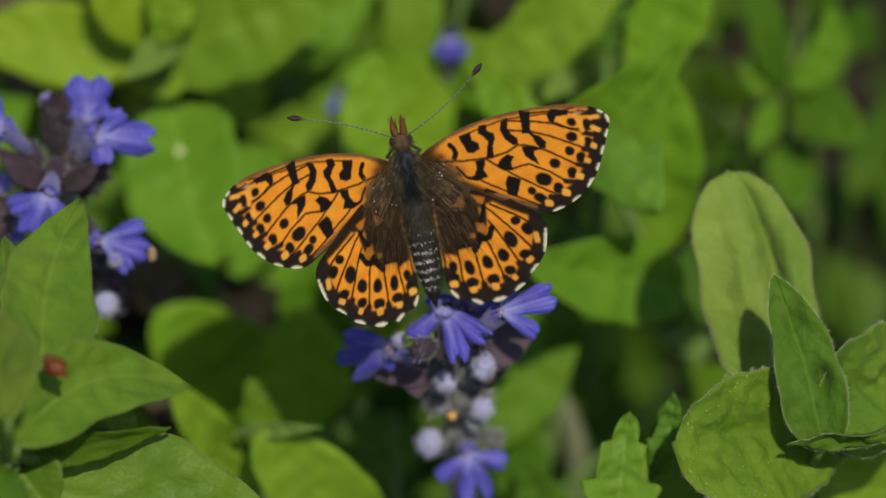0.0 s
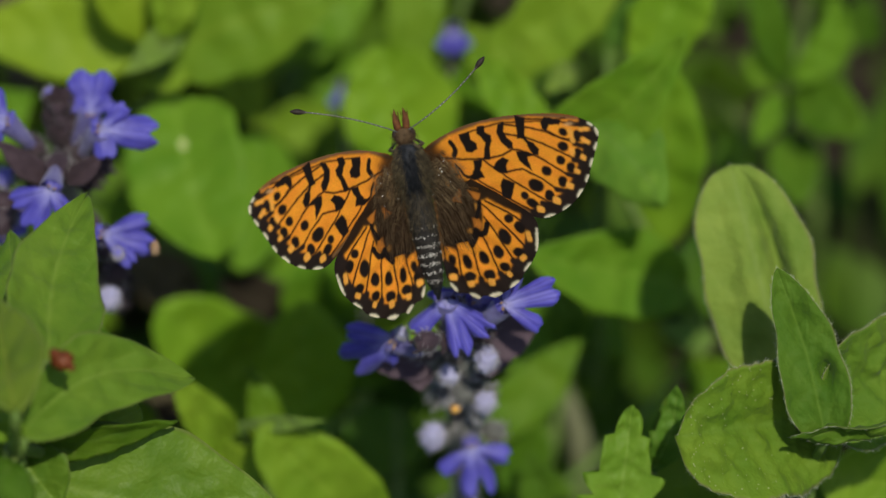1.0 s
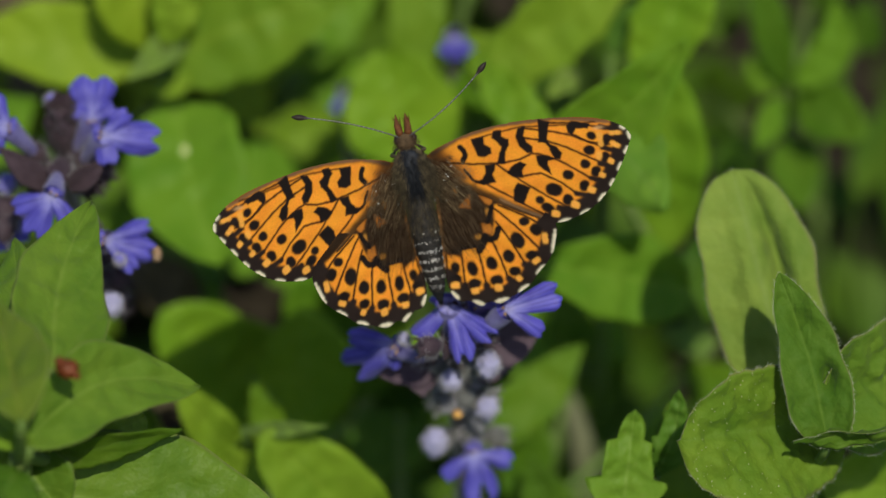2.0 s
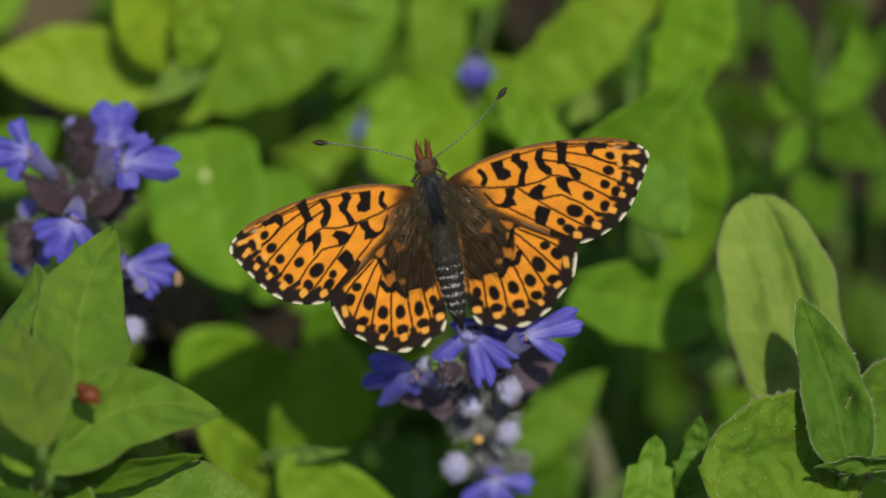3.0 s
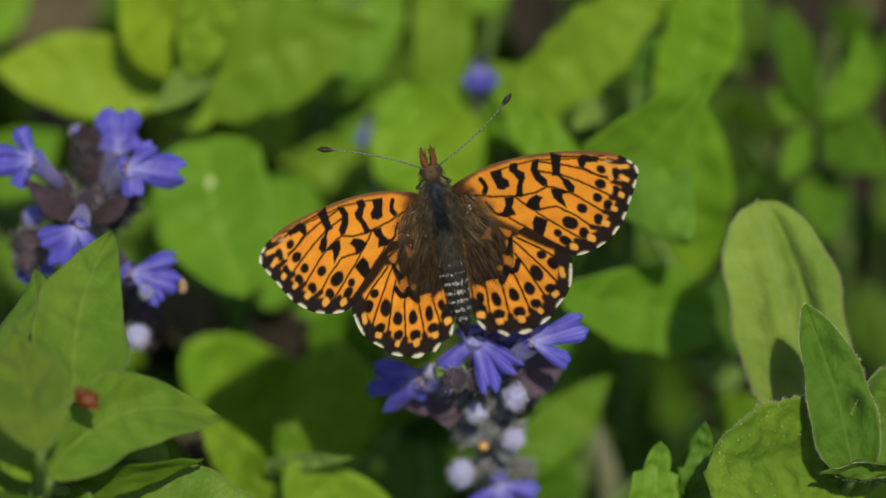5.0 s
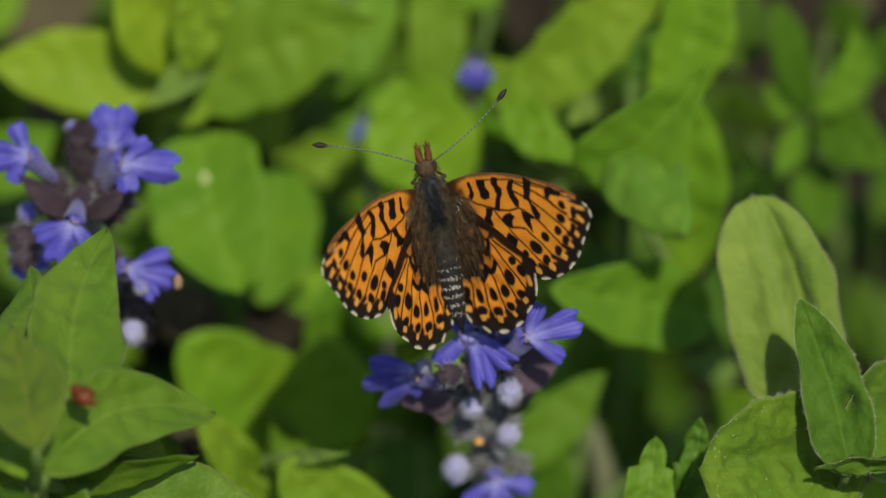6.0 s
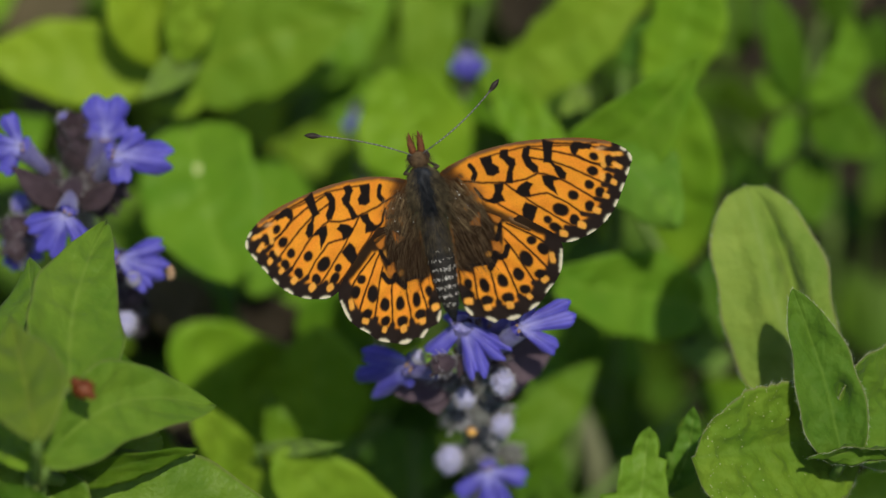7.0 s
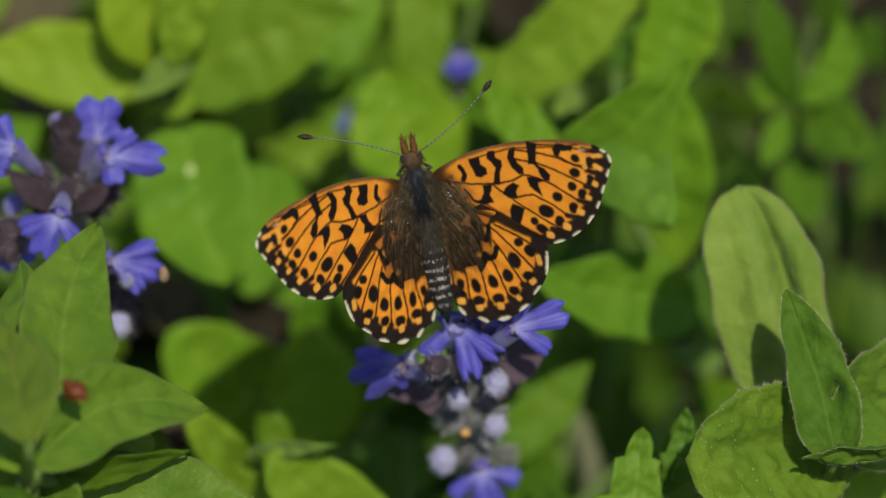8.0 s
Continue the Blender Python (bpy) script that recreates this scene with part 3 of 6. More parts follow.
plant("meadow_plant", (33.6, 67.1, 73.8), "meadow plant with a star of pale green leaves", [
    ((32.5, 57.6, 84.1), (29.8, 60.6, 95.7), 3.9, LEAF_FAR, dict(belly=1.05, point=0.65)),
    ((33.2, 56.1, 85.4), (37.1, 59.1, 94.1), 4.0, LEAF_MID, dict(bow=0.16, belly=0.95, point=0.7)),
    ((31.9, 54.0, 86.2), (29.4, 46.3, 87.0), 3.0, LEAF_MID, dict(belly=1.0)),
    ((33.9, 57.1, 83.5), (39.7, 50.0, 84.9), 5.7, LEAF_FAR, dict(belly=0.9, point=0.7)),
    ((33.4, 58.6, 76.6), (34.1, 49.3, 75.7), 5.2, LEAF_FAR, dict(belly=0.85)),
    ((32.2, 58.7, 82.4), (28.8, 59.7, 86.2), 3.3, LEAF_MID, dict(belly=0.9)),
    ((35.9, 76.7, 77.8), (39.0, 75.4, 82.1), 4.5, LEAF_SHADED, dict()),
    ((29.6, 66.1, 67.1), (26.1, 61.6, 68.3), 4.5, LEAF_SHADED, dict()),
    ((40.7, 77.6, 70.1), (42.2, 78.2, 76.4), 5.1, LEAF_SHADED, dict()),
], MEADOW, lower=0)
# These leaves are coloured dark to read as a shaded background.
plant("meadow_plant", (37.9, 73.9, 52.2), "green meadow plant with small crowded leaves, shade in their colour", [
    ((31.7, 79.2, 71.8), (33.7, 78.2, 76.5), 3.4, LEAF_FULL_SHADE, dict()),
    ((37.4, 75.8, 65.5), (39.9, 76.8, 69.3), 3.4, LEAF_FULL_SHADE, dict()),
    ((31.0, 68.4, 60.9), (28.1, 70.2, 65.5), 4.0, LEAF_FULL_SHADE, dict()),
    ((28.5, 77.9, 62.0), (30.6, 77.0, 66.8), 3.4, LEAF_FULL_SHADE, dict()),
    ((26.9, 80.2, 61.5), (27.9, 80.1, 67.1), 3.4, LEAF_FULL_SHADE, dict()),
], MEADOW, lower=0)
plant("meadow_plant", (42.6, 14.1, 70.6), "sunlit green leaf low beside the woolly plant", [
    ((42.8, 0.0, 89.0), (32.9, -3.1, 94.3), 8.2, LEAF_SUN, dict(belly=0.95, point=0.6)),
    ((35.3, 3.0, 80.6), (32.1, 4.2, 87.5), 5.6, LEAF_SHADED, dict()),
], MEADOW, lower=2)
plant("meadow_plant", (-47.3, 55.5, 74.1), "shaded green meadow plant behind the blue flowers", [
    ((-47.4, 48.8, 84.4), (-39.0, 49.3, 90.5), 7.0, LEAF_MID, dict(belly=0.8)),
    ((-42.1, 41.6, 77.1), (-46.3, 45.0, 80.5), 7.0, LEAF_SHADED, dict()),
    ((-33.6, 54.0, 72.4), (-30.3, 57.1, 75.5), 5.5, LEAF_SHADED, dict()),
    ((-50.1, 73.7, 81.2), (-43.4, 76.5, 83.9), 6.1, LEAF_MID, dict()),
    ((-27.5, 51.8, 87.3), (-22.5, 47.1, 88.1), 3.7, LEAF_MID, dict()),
], MEADOW, lower=6)

# dried spot on the broad leaf
spotted = max((o for o in spotted_plant.children if o.name.startswith("leaf") and "stalk" not in o.name), key=lambda o: o.dimensions.x)
at = spotted.data.vertices[8 * 13 + 6].co
spot = new("dried_spot", lump(0.7, 0.55, 0.05, 0.35, 3))
spot.data.materials.append(SPOT_PALE)
spot.parent, spot.matrix_basis = spotted, Matrix.Translation(at + Vector((0.2, 0, 0.13)) * MM)
spot["label"] = "small pale dried spot"

# withered leaves fallen among the plants; near-black ones paint the shade in gaps
for base, tip, width, mat in [
    ((-39.7, 93.3, 72.5), (-46.9, 83.1, 67.9), 9.8, LITTER),
    ((-45.2, 95.5, 69.0), (-39.9, 89.1, 65.4), 7.0, LITTER_GAP_SHADE),
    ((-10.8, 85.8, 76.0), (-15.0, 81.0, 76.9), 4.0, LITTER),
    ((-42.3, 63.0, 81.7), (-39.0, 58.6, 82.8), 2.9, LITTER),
    ((-23.8, 20.4, 76.8), (-26.7, 18.6, 82.1), 3.9, LITTER_GAP_SHADE),
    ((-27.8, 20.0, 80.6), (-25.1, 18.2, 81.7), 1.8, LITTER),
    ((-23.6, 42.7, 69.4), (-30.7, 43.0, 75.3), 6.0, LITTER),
    ((-14.9, 41.5, 68.2), (-21.3, 41.4, 73.7), 5.4, LITTER_GAP_SHADE),
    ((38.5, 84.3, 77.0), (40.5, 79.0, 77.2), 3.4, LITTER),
    ((34.3, 83.2, 67.3), (36.0, 76.4, 66.1), 3.4, LITTER_GAP_SHADE),
    ((6.8, 84.7, 77.6), (5.3, 77.0, 75.5), 6.2, LITTER_GAP_SHADE),
    ((21.6, 44.2, 65.2), (24.7, 39.5, 66.2), 3.8, LITTER_GAP_SHADE),
    ]:
    SEED[0] += 1
    ln = (Vector(tip) - Vector(base)).length
    dead = link("dead_leaf", blade(ln, width, belly=0.85, cup=0.5, wave=0.12, lumps=0.9, bend=0.15, seed=SEED[0]), mat, at=frame_of(base, tip, FACING))
    tagged(dead, "withered brown leaf among the stems, near-black ones as gap shade", "dead leaf", "withered leaves")

dry = link("dry_stalk", tube(curve_points((14.0, 27.8, 47.9), (11.6, 35.8, 64.6), (0.6, 0, 0), 8), [1.6, 1.55, 1.5, 1.45, 1.4, 1.3, 1.2, 0.9, 0.4], 9), STALK_WEATHERED)
tagged(dry, "pale olive-grey dry stalk behind the flower spike", "stalk")

# lobed leaves
plant("lobed_plant", (15.6, -12.8, 95.9), "low green plant with toothed lobed leaves", [
    ((14.5, -15.0, 96.5), (15.6, -8.5, 108.7), 7.3, LEAF_LOBED, dict(saw=5, tooth=0.5, n=60, k=16, belly=0.55, point=0.72, fold=0.1, wave=0.03)),
    ((17.8, -9.0, 101.1), (19.8, -6.7, 109.1), 3.0, LEAF_LOBED, dict(saw=4, tooth=0.4, n=48, k=16, belly=0.85, point=0.8, bow=0.06)),
    ((21.8, -6.4, 91.0), (19.4, -1.1, 101.9), 7.4, LEAF_SHADED, dict(saw=5, tooth=0.2, n=40, belly=0.8)),
], MEADOW, lower=6)

# ---- leafy shoot in front, at the foot of the blue flowers ----
SEED[0] = 140
LEFT_FOOT = (-35.3, -28.6, 125.4)
LEFT_BASE = Matrix.Translation(vec((LEFT_FOOT[0], LEFT_FOOT[1] + 3, 0)))
left_plant = plant("leafy_shoot", (-35.3, -28.6, 125.4), "leafy green shoot with broad pointed leaves in bright sun", [
    ((-32.8, -20.9, 127.4), (-30.1, -2.6, 128.7), 8.7, LEAF_SHOOT, dict(belly=0.50, point=0.78, fold=0.10, quilt=0.018, normal=(0.15, -0.75, 0.6), n=32, k=20, twist=0.0, bend=0.03, bow=-0.06)),
    ((-35.5, -17.1, 122.7), (-37.5, -0.3, 122.5), 7.6, LEAF_SHOOT, dict(belly=0.62, point=0.85, fold=0.1, twist=0.0, quilt=0.018, normal=(-0.1, -0.8, 0.5), n=28, k=16)),
    ((-34.6, -29.3, 127.5), (-20.7, -17.7, 122.1), 6.9, LEAF_SHOOT, dict(belly=0.82, point=0.72, quilt=0.018, fold=0.16, normal=(0.05, -0.62, 0.75), n=32, k=20, bend=0.05, twist=0.0, bow=-0.14)),
    ((-34.3, -34.3, 135.2), (-37.1, -18.9, 135.1), 6.3, LEAF_OLIVE, dict(belly=0.62, point=1.15, twist=-0.02, normal=(0.1, -0.8, 0.5), fold=0.35, n=28, k=16)),
    ((-34.2, -31.0, 128.6), (-39.2, -23.6, 127.5), 3.9, LEAF_SUN, dict(belly=0.85, fold=0.2)),
    # Shade of the leaf above, put into dark colour and a turned-away normal.
    ((-35.0, -24.2, 119.9), (-22.5, -19.0, 118.0), 3.4, LEAF_FULL_SHADE, dict(belly=0.8, bend=0.0, normal=(0.0, -0.95, 0.1))),
    ((-35.9, -21.4, 114.2), (-11.6, -22.5, 106.0), 13.4, LEAF_FRONT, dict(belly=0.74, point=0.75, quilt=0.018, fold=0.12, normal=(0.1, -0.6, 0.75), n=36, k=20, skew=0.0)),
    ((-35.9, -23.1, 119.5), (-32.0, -26.9, 115.7), 6.5, LEAF_FRONT, dict(belly=0.85, fold=0.2)),
    ((-35.8, -25.7, 122.6), (-39.6, -28.4, 119.8), 5.1, LEAF_SHOOT, dict(belly=0.85)),
    ((-34.8, -19.5, 114.6), (-39.5, -9.5, 116.1), 7.1, LEAF_SHOOT, dict(belly=0.8)),
    ((-30.2, -14.1, 111.6), (-26.0, -10.0, 110.0), 3.3, LEAF_SHOOT, dict(belly=1.0, point=0.5)),
    ((-35.2, -30.9, 125.9), (-37.9, -38.2, 127.1), 6.8, LEAF_SHADED, dict(belly=0.8)),
    ((-35.1, -3.3, 109.6), (-27.7, 1.6, 104.6), 6.3, LEAF_SHADED, dict(belly=0.8)),
], r=1.0, foot_shift=(0, 3))
red_bud = link("red_bud", lump(0.9, 0.75, 0.7, 0.35, 5, 20, 14, 3.5), RED, left_plant, "small red-brown bud", at=Matrix.Translation(vec((-31.0, -27.2, 133.9))))
for at, r in (((-31.6, -27.2, 134.7), 0.42), ((-30.3, -28.0, 133.9), 0.36)):
    link("bud_scale", lump(r, r, r * 0.8, 0.3, 8, 12, 9), RED, red_bud, at=Matrix.Translation(vec(at)))

# ---- woolly plant in front ----
SEED[0] = 163
right_plant = plant("woolly_plant", (30.8, -8.4, 103.2), "downy green plant with thick spoon-shaped leaves", [
    ((29.6, -3.5, 105.2), (24.5, 9.6, 119.7), 10.0, LEAF_WOOLLY, dict(twist=0.0, belly=1.0, point=0.40, cup=0.10, fold=0.0, quilt=0.006, lumps=0.3, pleat=0.34, normal=(0.0, -0.8, 0.45), n=48, k=32, wave=0.03)),
    ((31.8, -16.1, 112.5), (27.8, -5.8, 122.7), 5.7, LEAF_VELVET, dict(twist=0.0, belly=0.66, point=0.62, bow=0.03, skew=0.05, cup=0.35, quilt=0.010, lumps=0.6, dent=1.8, normal=(0.1, -0.85, 0.4), n=40, k=24, wave=0.05)),
    ((33.5, -9.0, 108.2), (20.0, -16.5, 113.5), 11.9, LEAF_VELVET, dict(twist=0.0, belly=1.0, point=0.36, quilt=0.012, lumps=0.8, normal=(-0.1, -0.75, 0.6), n=48, k=24, saw=13, tooth=0.05, wave=0.04, skew=-0.06)),
    ((31.3, -12.7, 111.6), (41.8, -3.6, 112.2), 10.8, LEAF_VELVET, dict(twist=0.0, belly=0.8, point=0.55, quilt=0.010, lumps=0.9, cup=0.3, normal=(0.1, -0.8, 0.5), n=36, k=24, wave=0.05)),
    ((28.9, -16.5, 113.4), (40.1, -18.6, 117.0), 2.5, LEAF_FRONT, dict(twist=0.0, cup=0.3, lumps=0.8, normal=(0, -0.95, -0.25), n=28, k=16, wave=0.08, stalk=False)),
], r=1.3, foot_shift=(2, 4))


def downy_rim(leaf_ob, k, count, seed):
    """Short pale hairs along the margin of a blade that is k columns across."""
    rnd = random.Random(seed)
    co = [v.co / MM for v in leaf_ob.data.vertices]
    half = len(co) // 2
    cen = sum(co[:half], Vector()) / half
    rows_ = half // k
    edge = [co[i * k] for i in range(rows_)] + [co[i * k + k - 1] for i in range(rows_ - 1, -1, -1)]
    roots = []
    for _ in range(count):
        q = rnd.uniform(0, len(edge) - 1.001)
        a = edge[int(q)].lerp(edge[int(q) + 1], q % 1)
        d = (a - cen).normalized()
        ln = rnd.uniform(0.08, 0.30)
        roots.append((a - d * 0.05, a + d * ln + Vector((rnd.uniform(-0.15, 0.15), rnd.uniform(-0.15, 0.15), rnd.uniform(-0.1, 0.2))), (0, 0, 0)))
    place("hair", hairs(roots, 0.009), DOWN, leaf_ob)


DOWN = plain_material("leaf_down", (0.30, 0.34, 0.22), (0.42, 0.46, 0.32), 900, rough=0.8)


def place(name, mesh, mat, parent, m=None, label=""):
    """A part given in its parent's own space."""
    ob = new(name, mesh)
    mesh.materials.append(mat)
    ob.parent = parent
    ob.matrix_basis = m if m is not None else Matrix.Identity(4)
    if label:
        ob["label"] = label
    return ob


woolly_blades = [o for o in right_plant.children if o.name.startswith("leaf") and "stalk" not in o.name]
for q, (ob, columns) in enumerate(zip(woolly_blades, (33, 25, 25, 25, 17))):
    downy_rim(ob, columns, (650, 520, 700, 600, 260)[q], 60 + q)

# pollen grains lying on the round leaf, thickest along its outer edge
rnd = random.Random(5)
round_leaf = woolly_blades[2]
for q in range(120):
    t, v = 1 - 0.62 * rnd.random() ** 1.6, rnd.choice((-1, 1)) * rnd.random() ** 0.6
    at = round_leaf.data.vertices[int(t * 46) * 25 + int(12 + 11.4 * v)]
    g = rnd.uniform(0.018, 0.058)
    place("pollen_grain", lump(g, g, g * 0.8, 0.2, q % 5, 8, 6), POLLEN, round_leaf, Matrix.Translation(at.co + Vector((rnd.uniform(-0.2, 0.2), rnd.uniform(-0.2, 0.2), 0.12)) * MM))


# ---- blue bugle flowers ----
PETAL_TUBE = plain_material("flower_tube", (0.075, 0.065, 0.22), (0.20, 0.19, 0.42), 700, rough=0.6, share=0.25, sheen=0.2)


def calyx(parent, at, out, size=1.0, seed=0, mat=None, down=28):
    """A hairy dark cup with five teeth."""
    a, o = Vector(at), Vector(out).normalized()
    bm_path = [a + o * (x * size) for x in (-0.2, 0.6, 1.4, 2.2, 2.9)]
    ob = link("calyx", tube(bm_path, [0.5 * size, 1.05 * size, 1.3 * size, 1.25 * size, 0.75 * size], 10), mat or CALYX, parent)
    rnd = random.Random(seed)
    s = o.orthogonal().normalized()
    q = o.cross(s)
    roots = []
    for _ in range(down):
        an, x = rnd.uniform(0, 6.28), rnd.uniform(0.2, 2.8)
        d = s * math.cos(an) + q * math.sin(an)
        p0 = a + o * x * size + d * 1.1 * size
        roots.append((p0, p0 + (d + o * 0.7) * rnd.uniform(0.4, 0.9), (0, 0, -0.1)))
    link("hair", hairs(roots, 0.02), HAIRS_PALE, ob)
    for i in range(5):
        an = i * 1.2566 + seed
        d = s * math.cos(an) + q * math.sin(an)
        b0 = a + o * 2.3 * size + d * 0.95 * size
        link("calyx_tooth", blade(1.0 * size, 0.62 * size, belly=0.6, n=6, k=6, thick=0.15), mat or CALYX, ob, at=frame_of(b0, b0 + (o * 1.2 + d * 0.5) * size, d))


def corolla(parent, mouth, lip, lobes, origin, face=(0.0, -0.75, 0.62), size=1.0, seed=0, cup=True, throat=True):
    """A bugle flower: a pale tube and its lower lip; each lobe is (degrees from the lip's line, length, breadth, notch)."""
    rnd = random.Random(seed)
    m = Vector(mouth)
    lipd = Vector(lip).normalized()
    f = Vector(face).normalized()
    f = (f - lipd * f.dot(lipd)).normalized()
    side = lipd.cross(f)
    fl = link("flower", tube(curve_points(Vector(origin), m, f * 0.3, 6), [0.5 * size, 0.55 * size, 0.6 * size, 0.7 * size, 0.8 * size, 0.95 * size, 1.0 * size], 12, True), PETAL_TUBE, parent, "blue-violet lipped flower")
    for angle, ln, w, nt in lobes:
        a = radians(angle)
        d = lipd * math.cos(a) + side * math.sin(a)
        tip = m + (d * ln + f * rnd.uniform(0.1, 0.5)) * size
        link("petal", fan(ln * size, w * size, nt, rnd.uniform(-0.40, 0.0), rnd.uniform(0.08, 0.26), rnd.uniform(0.04, 0.08), waist=0.26, seed=seed * 7 + int(angle)), PETAL, fl, at=frame_of(m - f * 0.3, tip, f))
    for s in (-1, 1) if throat else ():
        link("upper_lip", fan(1.1 * size, 1.0 * size, 0.1, n=6, k=6), PETAL, fl, at=frame_of(m, m - lipd * 1.0 * size + side * s * 0.5, f))
    for s in (-0.35, 0.3) if throat else ():
        link("stamen", tube(curve_points(m - f, m + f * 1.0 - lipd * 0.3 + side * s, (0, 0, 0), 4), [0.07, 0.07, 0.07, 0.14, 0.08], 6), ANTHER, fl)
    if cup:
        calyx(parent, origin, m - Vector(origin), 0.78 * size, seed, CALYX, 70)
    roots = []
    for _ in range(46):
        u, an = rnd.uniform(0.2, 0.95), rnd.uniform(0, 6.283)
        c = Vector(origin).lerp(m, u)
        d = (lipd * math.cos(an) + side * math.sin(an))
        roots.append((c + d * 0.6 * size, c + d * (0.6 * size + rnd.uniform(0.2, 0.5)) + f * 0.2, (0, 0, 0)))
    link("hair", hairs(roots, 0.014), HAIRS_PALE, fl)
    return fl


def woolly_bud(parent, at, r, seed=0, mat=None):
    ob = link("bud", lump(r * 0.85, r * 0.85, r, 0.45, seed, 20, 14), mat or WOOL, parent, "pale lilac woolly bud", at=Matrix.Translation(vec(at)))
    rnd = random.Random(seed)
    c = Vector(at)
    roots = []
    for _ in range(240):
        d = Vector((rnd.gauss(0, 1), rnd.gauss(0, 1), rnd.gauss(0, 1))).normalized()
        roots.append((c + d * r * 0.8, c + d * (r * 1.0 + rnd.uniform(0.15, 0.5)), (0, 0, -0.05)))
    link("hair", hairs(roots, 0.018), HAIRS_PALE, ob)


def bract(parent, base, tip, width, normal=FACING, mat=None, **kw):
    link("bract", blade((Vector(tip) - Vector(base)).length, width, belly=0.8, cup=0.25, quilt=0.01, seed=int(width * 10), **kw), mat or BRACT, parent, at=frame_of(base, tip, normal))


def spike(top, foot, label, r=1.1):
    s = thing("bugle_flower_spike", (foot[0], foot[1], 0), label, "flower", "blue bugle flower spikes")
    link("stem", tube(curve_points((foot[0], foot[1], -1), top, (0, 0, 0), 10), [r * 1.3 - 0.04 * i for i in range(11)], 10), STEM_PURPLE, s)
    return s


MAIN_MID = (1.4, 4.6, 95.8)
main = spike((0.6, 1.0, 108.3), (4.1, 41.7, -50.4), "blue-violet bugle flower spike carrying the butterfly")
corolla(main, (0.1, -0.7, 113.7), (0.42, -0.80, -0.42), ((10, 4.9, 2.1, 0.16), (-27, 4.7, 2.0, 0.20), (78, 4.1, 2.0, 0.12)), (0.3, 0.3, 107.6), seed=1, throat=False)
corolla(main, (5.0, -2.3, 114.8), (0.96, 0.21, 0.21), ((0, 4.9, 2.6, 0.14), (50, 3.7, 1.6, 0.06), (-52, 3.0, 1.6, 0.05)), (1.5, 0.3, 107.6), seed=2)
corolla(main, (-4.6, 0.3, 107.6), (-0.72, 0.12, -0.72), ((0, 6.3, 3.6, 0.28), (40, 4.4, 2.2, 0.06), (-34, 2.8, 1.6, 0.08)), (-1.0, 2.3, 104.0), face=(-0.1, -0.85, 0.4), seed=3)
corolla(main, (2.6, 0.7, 112.3), (1.00, -0.06, -0.06), ((0, 3.4, 2.6, 0.15), (60, 2.4, 1.6, 0.05), (172, 4.2, 2.6, 0.15), (120, 2.4, 1.6, 0.05)), (1.4, 1.7, 106.2), seed=6)
corolla(main, (2.3, 2.0, 92.3), (0.17, -0.70, -0.70), ((0, 4.5, 3.2, 0.45), (62, 3.6, 1.6, 0.08), (-68, 3.4, 1.8, 0.08)), (1.8, 7.6, 89.5), seed=4)
for i, (p, o) in enumerate([((0.3, -0.7, 109.4), (0.0, -0.9, 0.3)), ((2.0, 0.2, 108.9), (0.8, -0.4, 0.3)), ((-0.7, -3.0, 111.3), (-0.8, -0.4, 0.2)), ((0.8, -1.2, 111.7), (0, 0.8, 0.5)),
                            ((1.3, 3.9, 98.5), (0.2, -0.9, 0.2)), ((0.3, 4.1, 97.2), (-0.7, -0.5, 0.2)), ((2.3, 3.6, 98.1), (0.8, -0.4, 0.1)), ((1.5, 3.7, 102.5), (0.2, -0.9, 0.1)),
                            ((0.0, 3.7, 102.5), (-0.6, -0.7, 0.1)), ((1.8, 5.6, 91.7), (0.2, -0.9, 0.2)), ((0.3, 6.0, 90.6), (-0.6, -0.6, 0.2)), ((3.3, 6.0, 90.6), (0.7, -0.5, 0.2)), ((1.8, 4.8, 85.2), (0, -0.9, 0.1)), ((0.8, 7.4, 79.3), (-0.5, -0.8, 0.1))]):
    calyx(main, p, o, 0.74, i, CALYX_GREY if i > 3 else None, 110 if i > 3 else 50)
woolly_bud(main, (0.2, 0.0, 103.7), 1.0, 1)
woolly_bud(main, (3.5, -0.8, 106.4), 1.15, 2)
woolly_bud(main, (3.4, 2.1, 98.0), 1.1, 3)
woolly_bud(main, (-1.2, 2.7, 93.0), 1.3, 4)
woolly_bud(main, (-3.8, 0.1, 108.8), 0.6, 5)
bract(main, (-0.4, 2.6, 102.8), (-6.7, 2.3, 102.4), 3.2, (-0.1, -0.7, 0.7))
bract(main, (3.2, 1.9, 106.4), (7.9, 3.0, 106.0), 4.6, (0.2, -0.8, 0.6))
bract(main, (-2.6, 4.0, 102.4), (-2.2, 0.8, 100.9), 3.6, (0, -0.6, 0.8))
bract(main, (2.2, 4.3, 101.7), (5.7, 3.3, 102.1), 4.0, (0.2, -0.6, 0.8))
link("stamen", lump(0.42, 0.4, 0.4, 0.3, 9), STAMEN, main, at=Matrix.Translation(vec((0.8, 1.6, 97.7))))

rnd = random.Random(77)
for q in range(16):
    woolly_bud(main, (MAIN_MID[0] + rnd.uniform(-2.2, 2.2), MAIN_MID[1] + rnd.uniform(-2.2, 1.5), MAIN_MID[2] - 0.5 + 5.0 * q / 16), rnd.uniform(0.6, 0.95), 80 + q, WOOL_GREY)
left_spike = spike((-34.0, 22.3, 111.2), (-36.0, 68.2, -43.7), "blue-violet bugle flower spike with a dark bud tip")


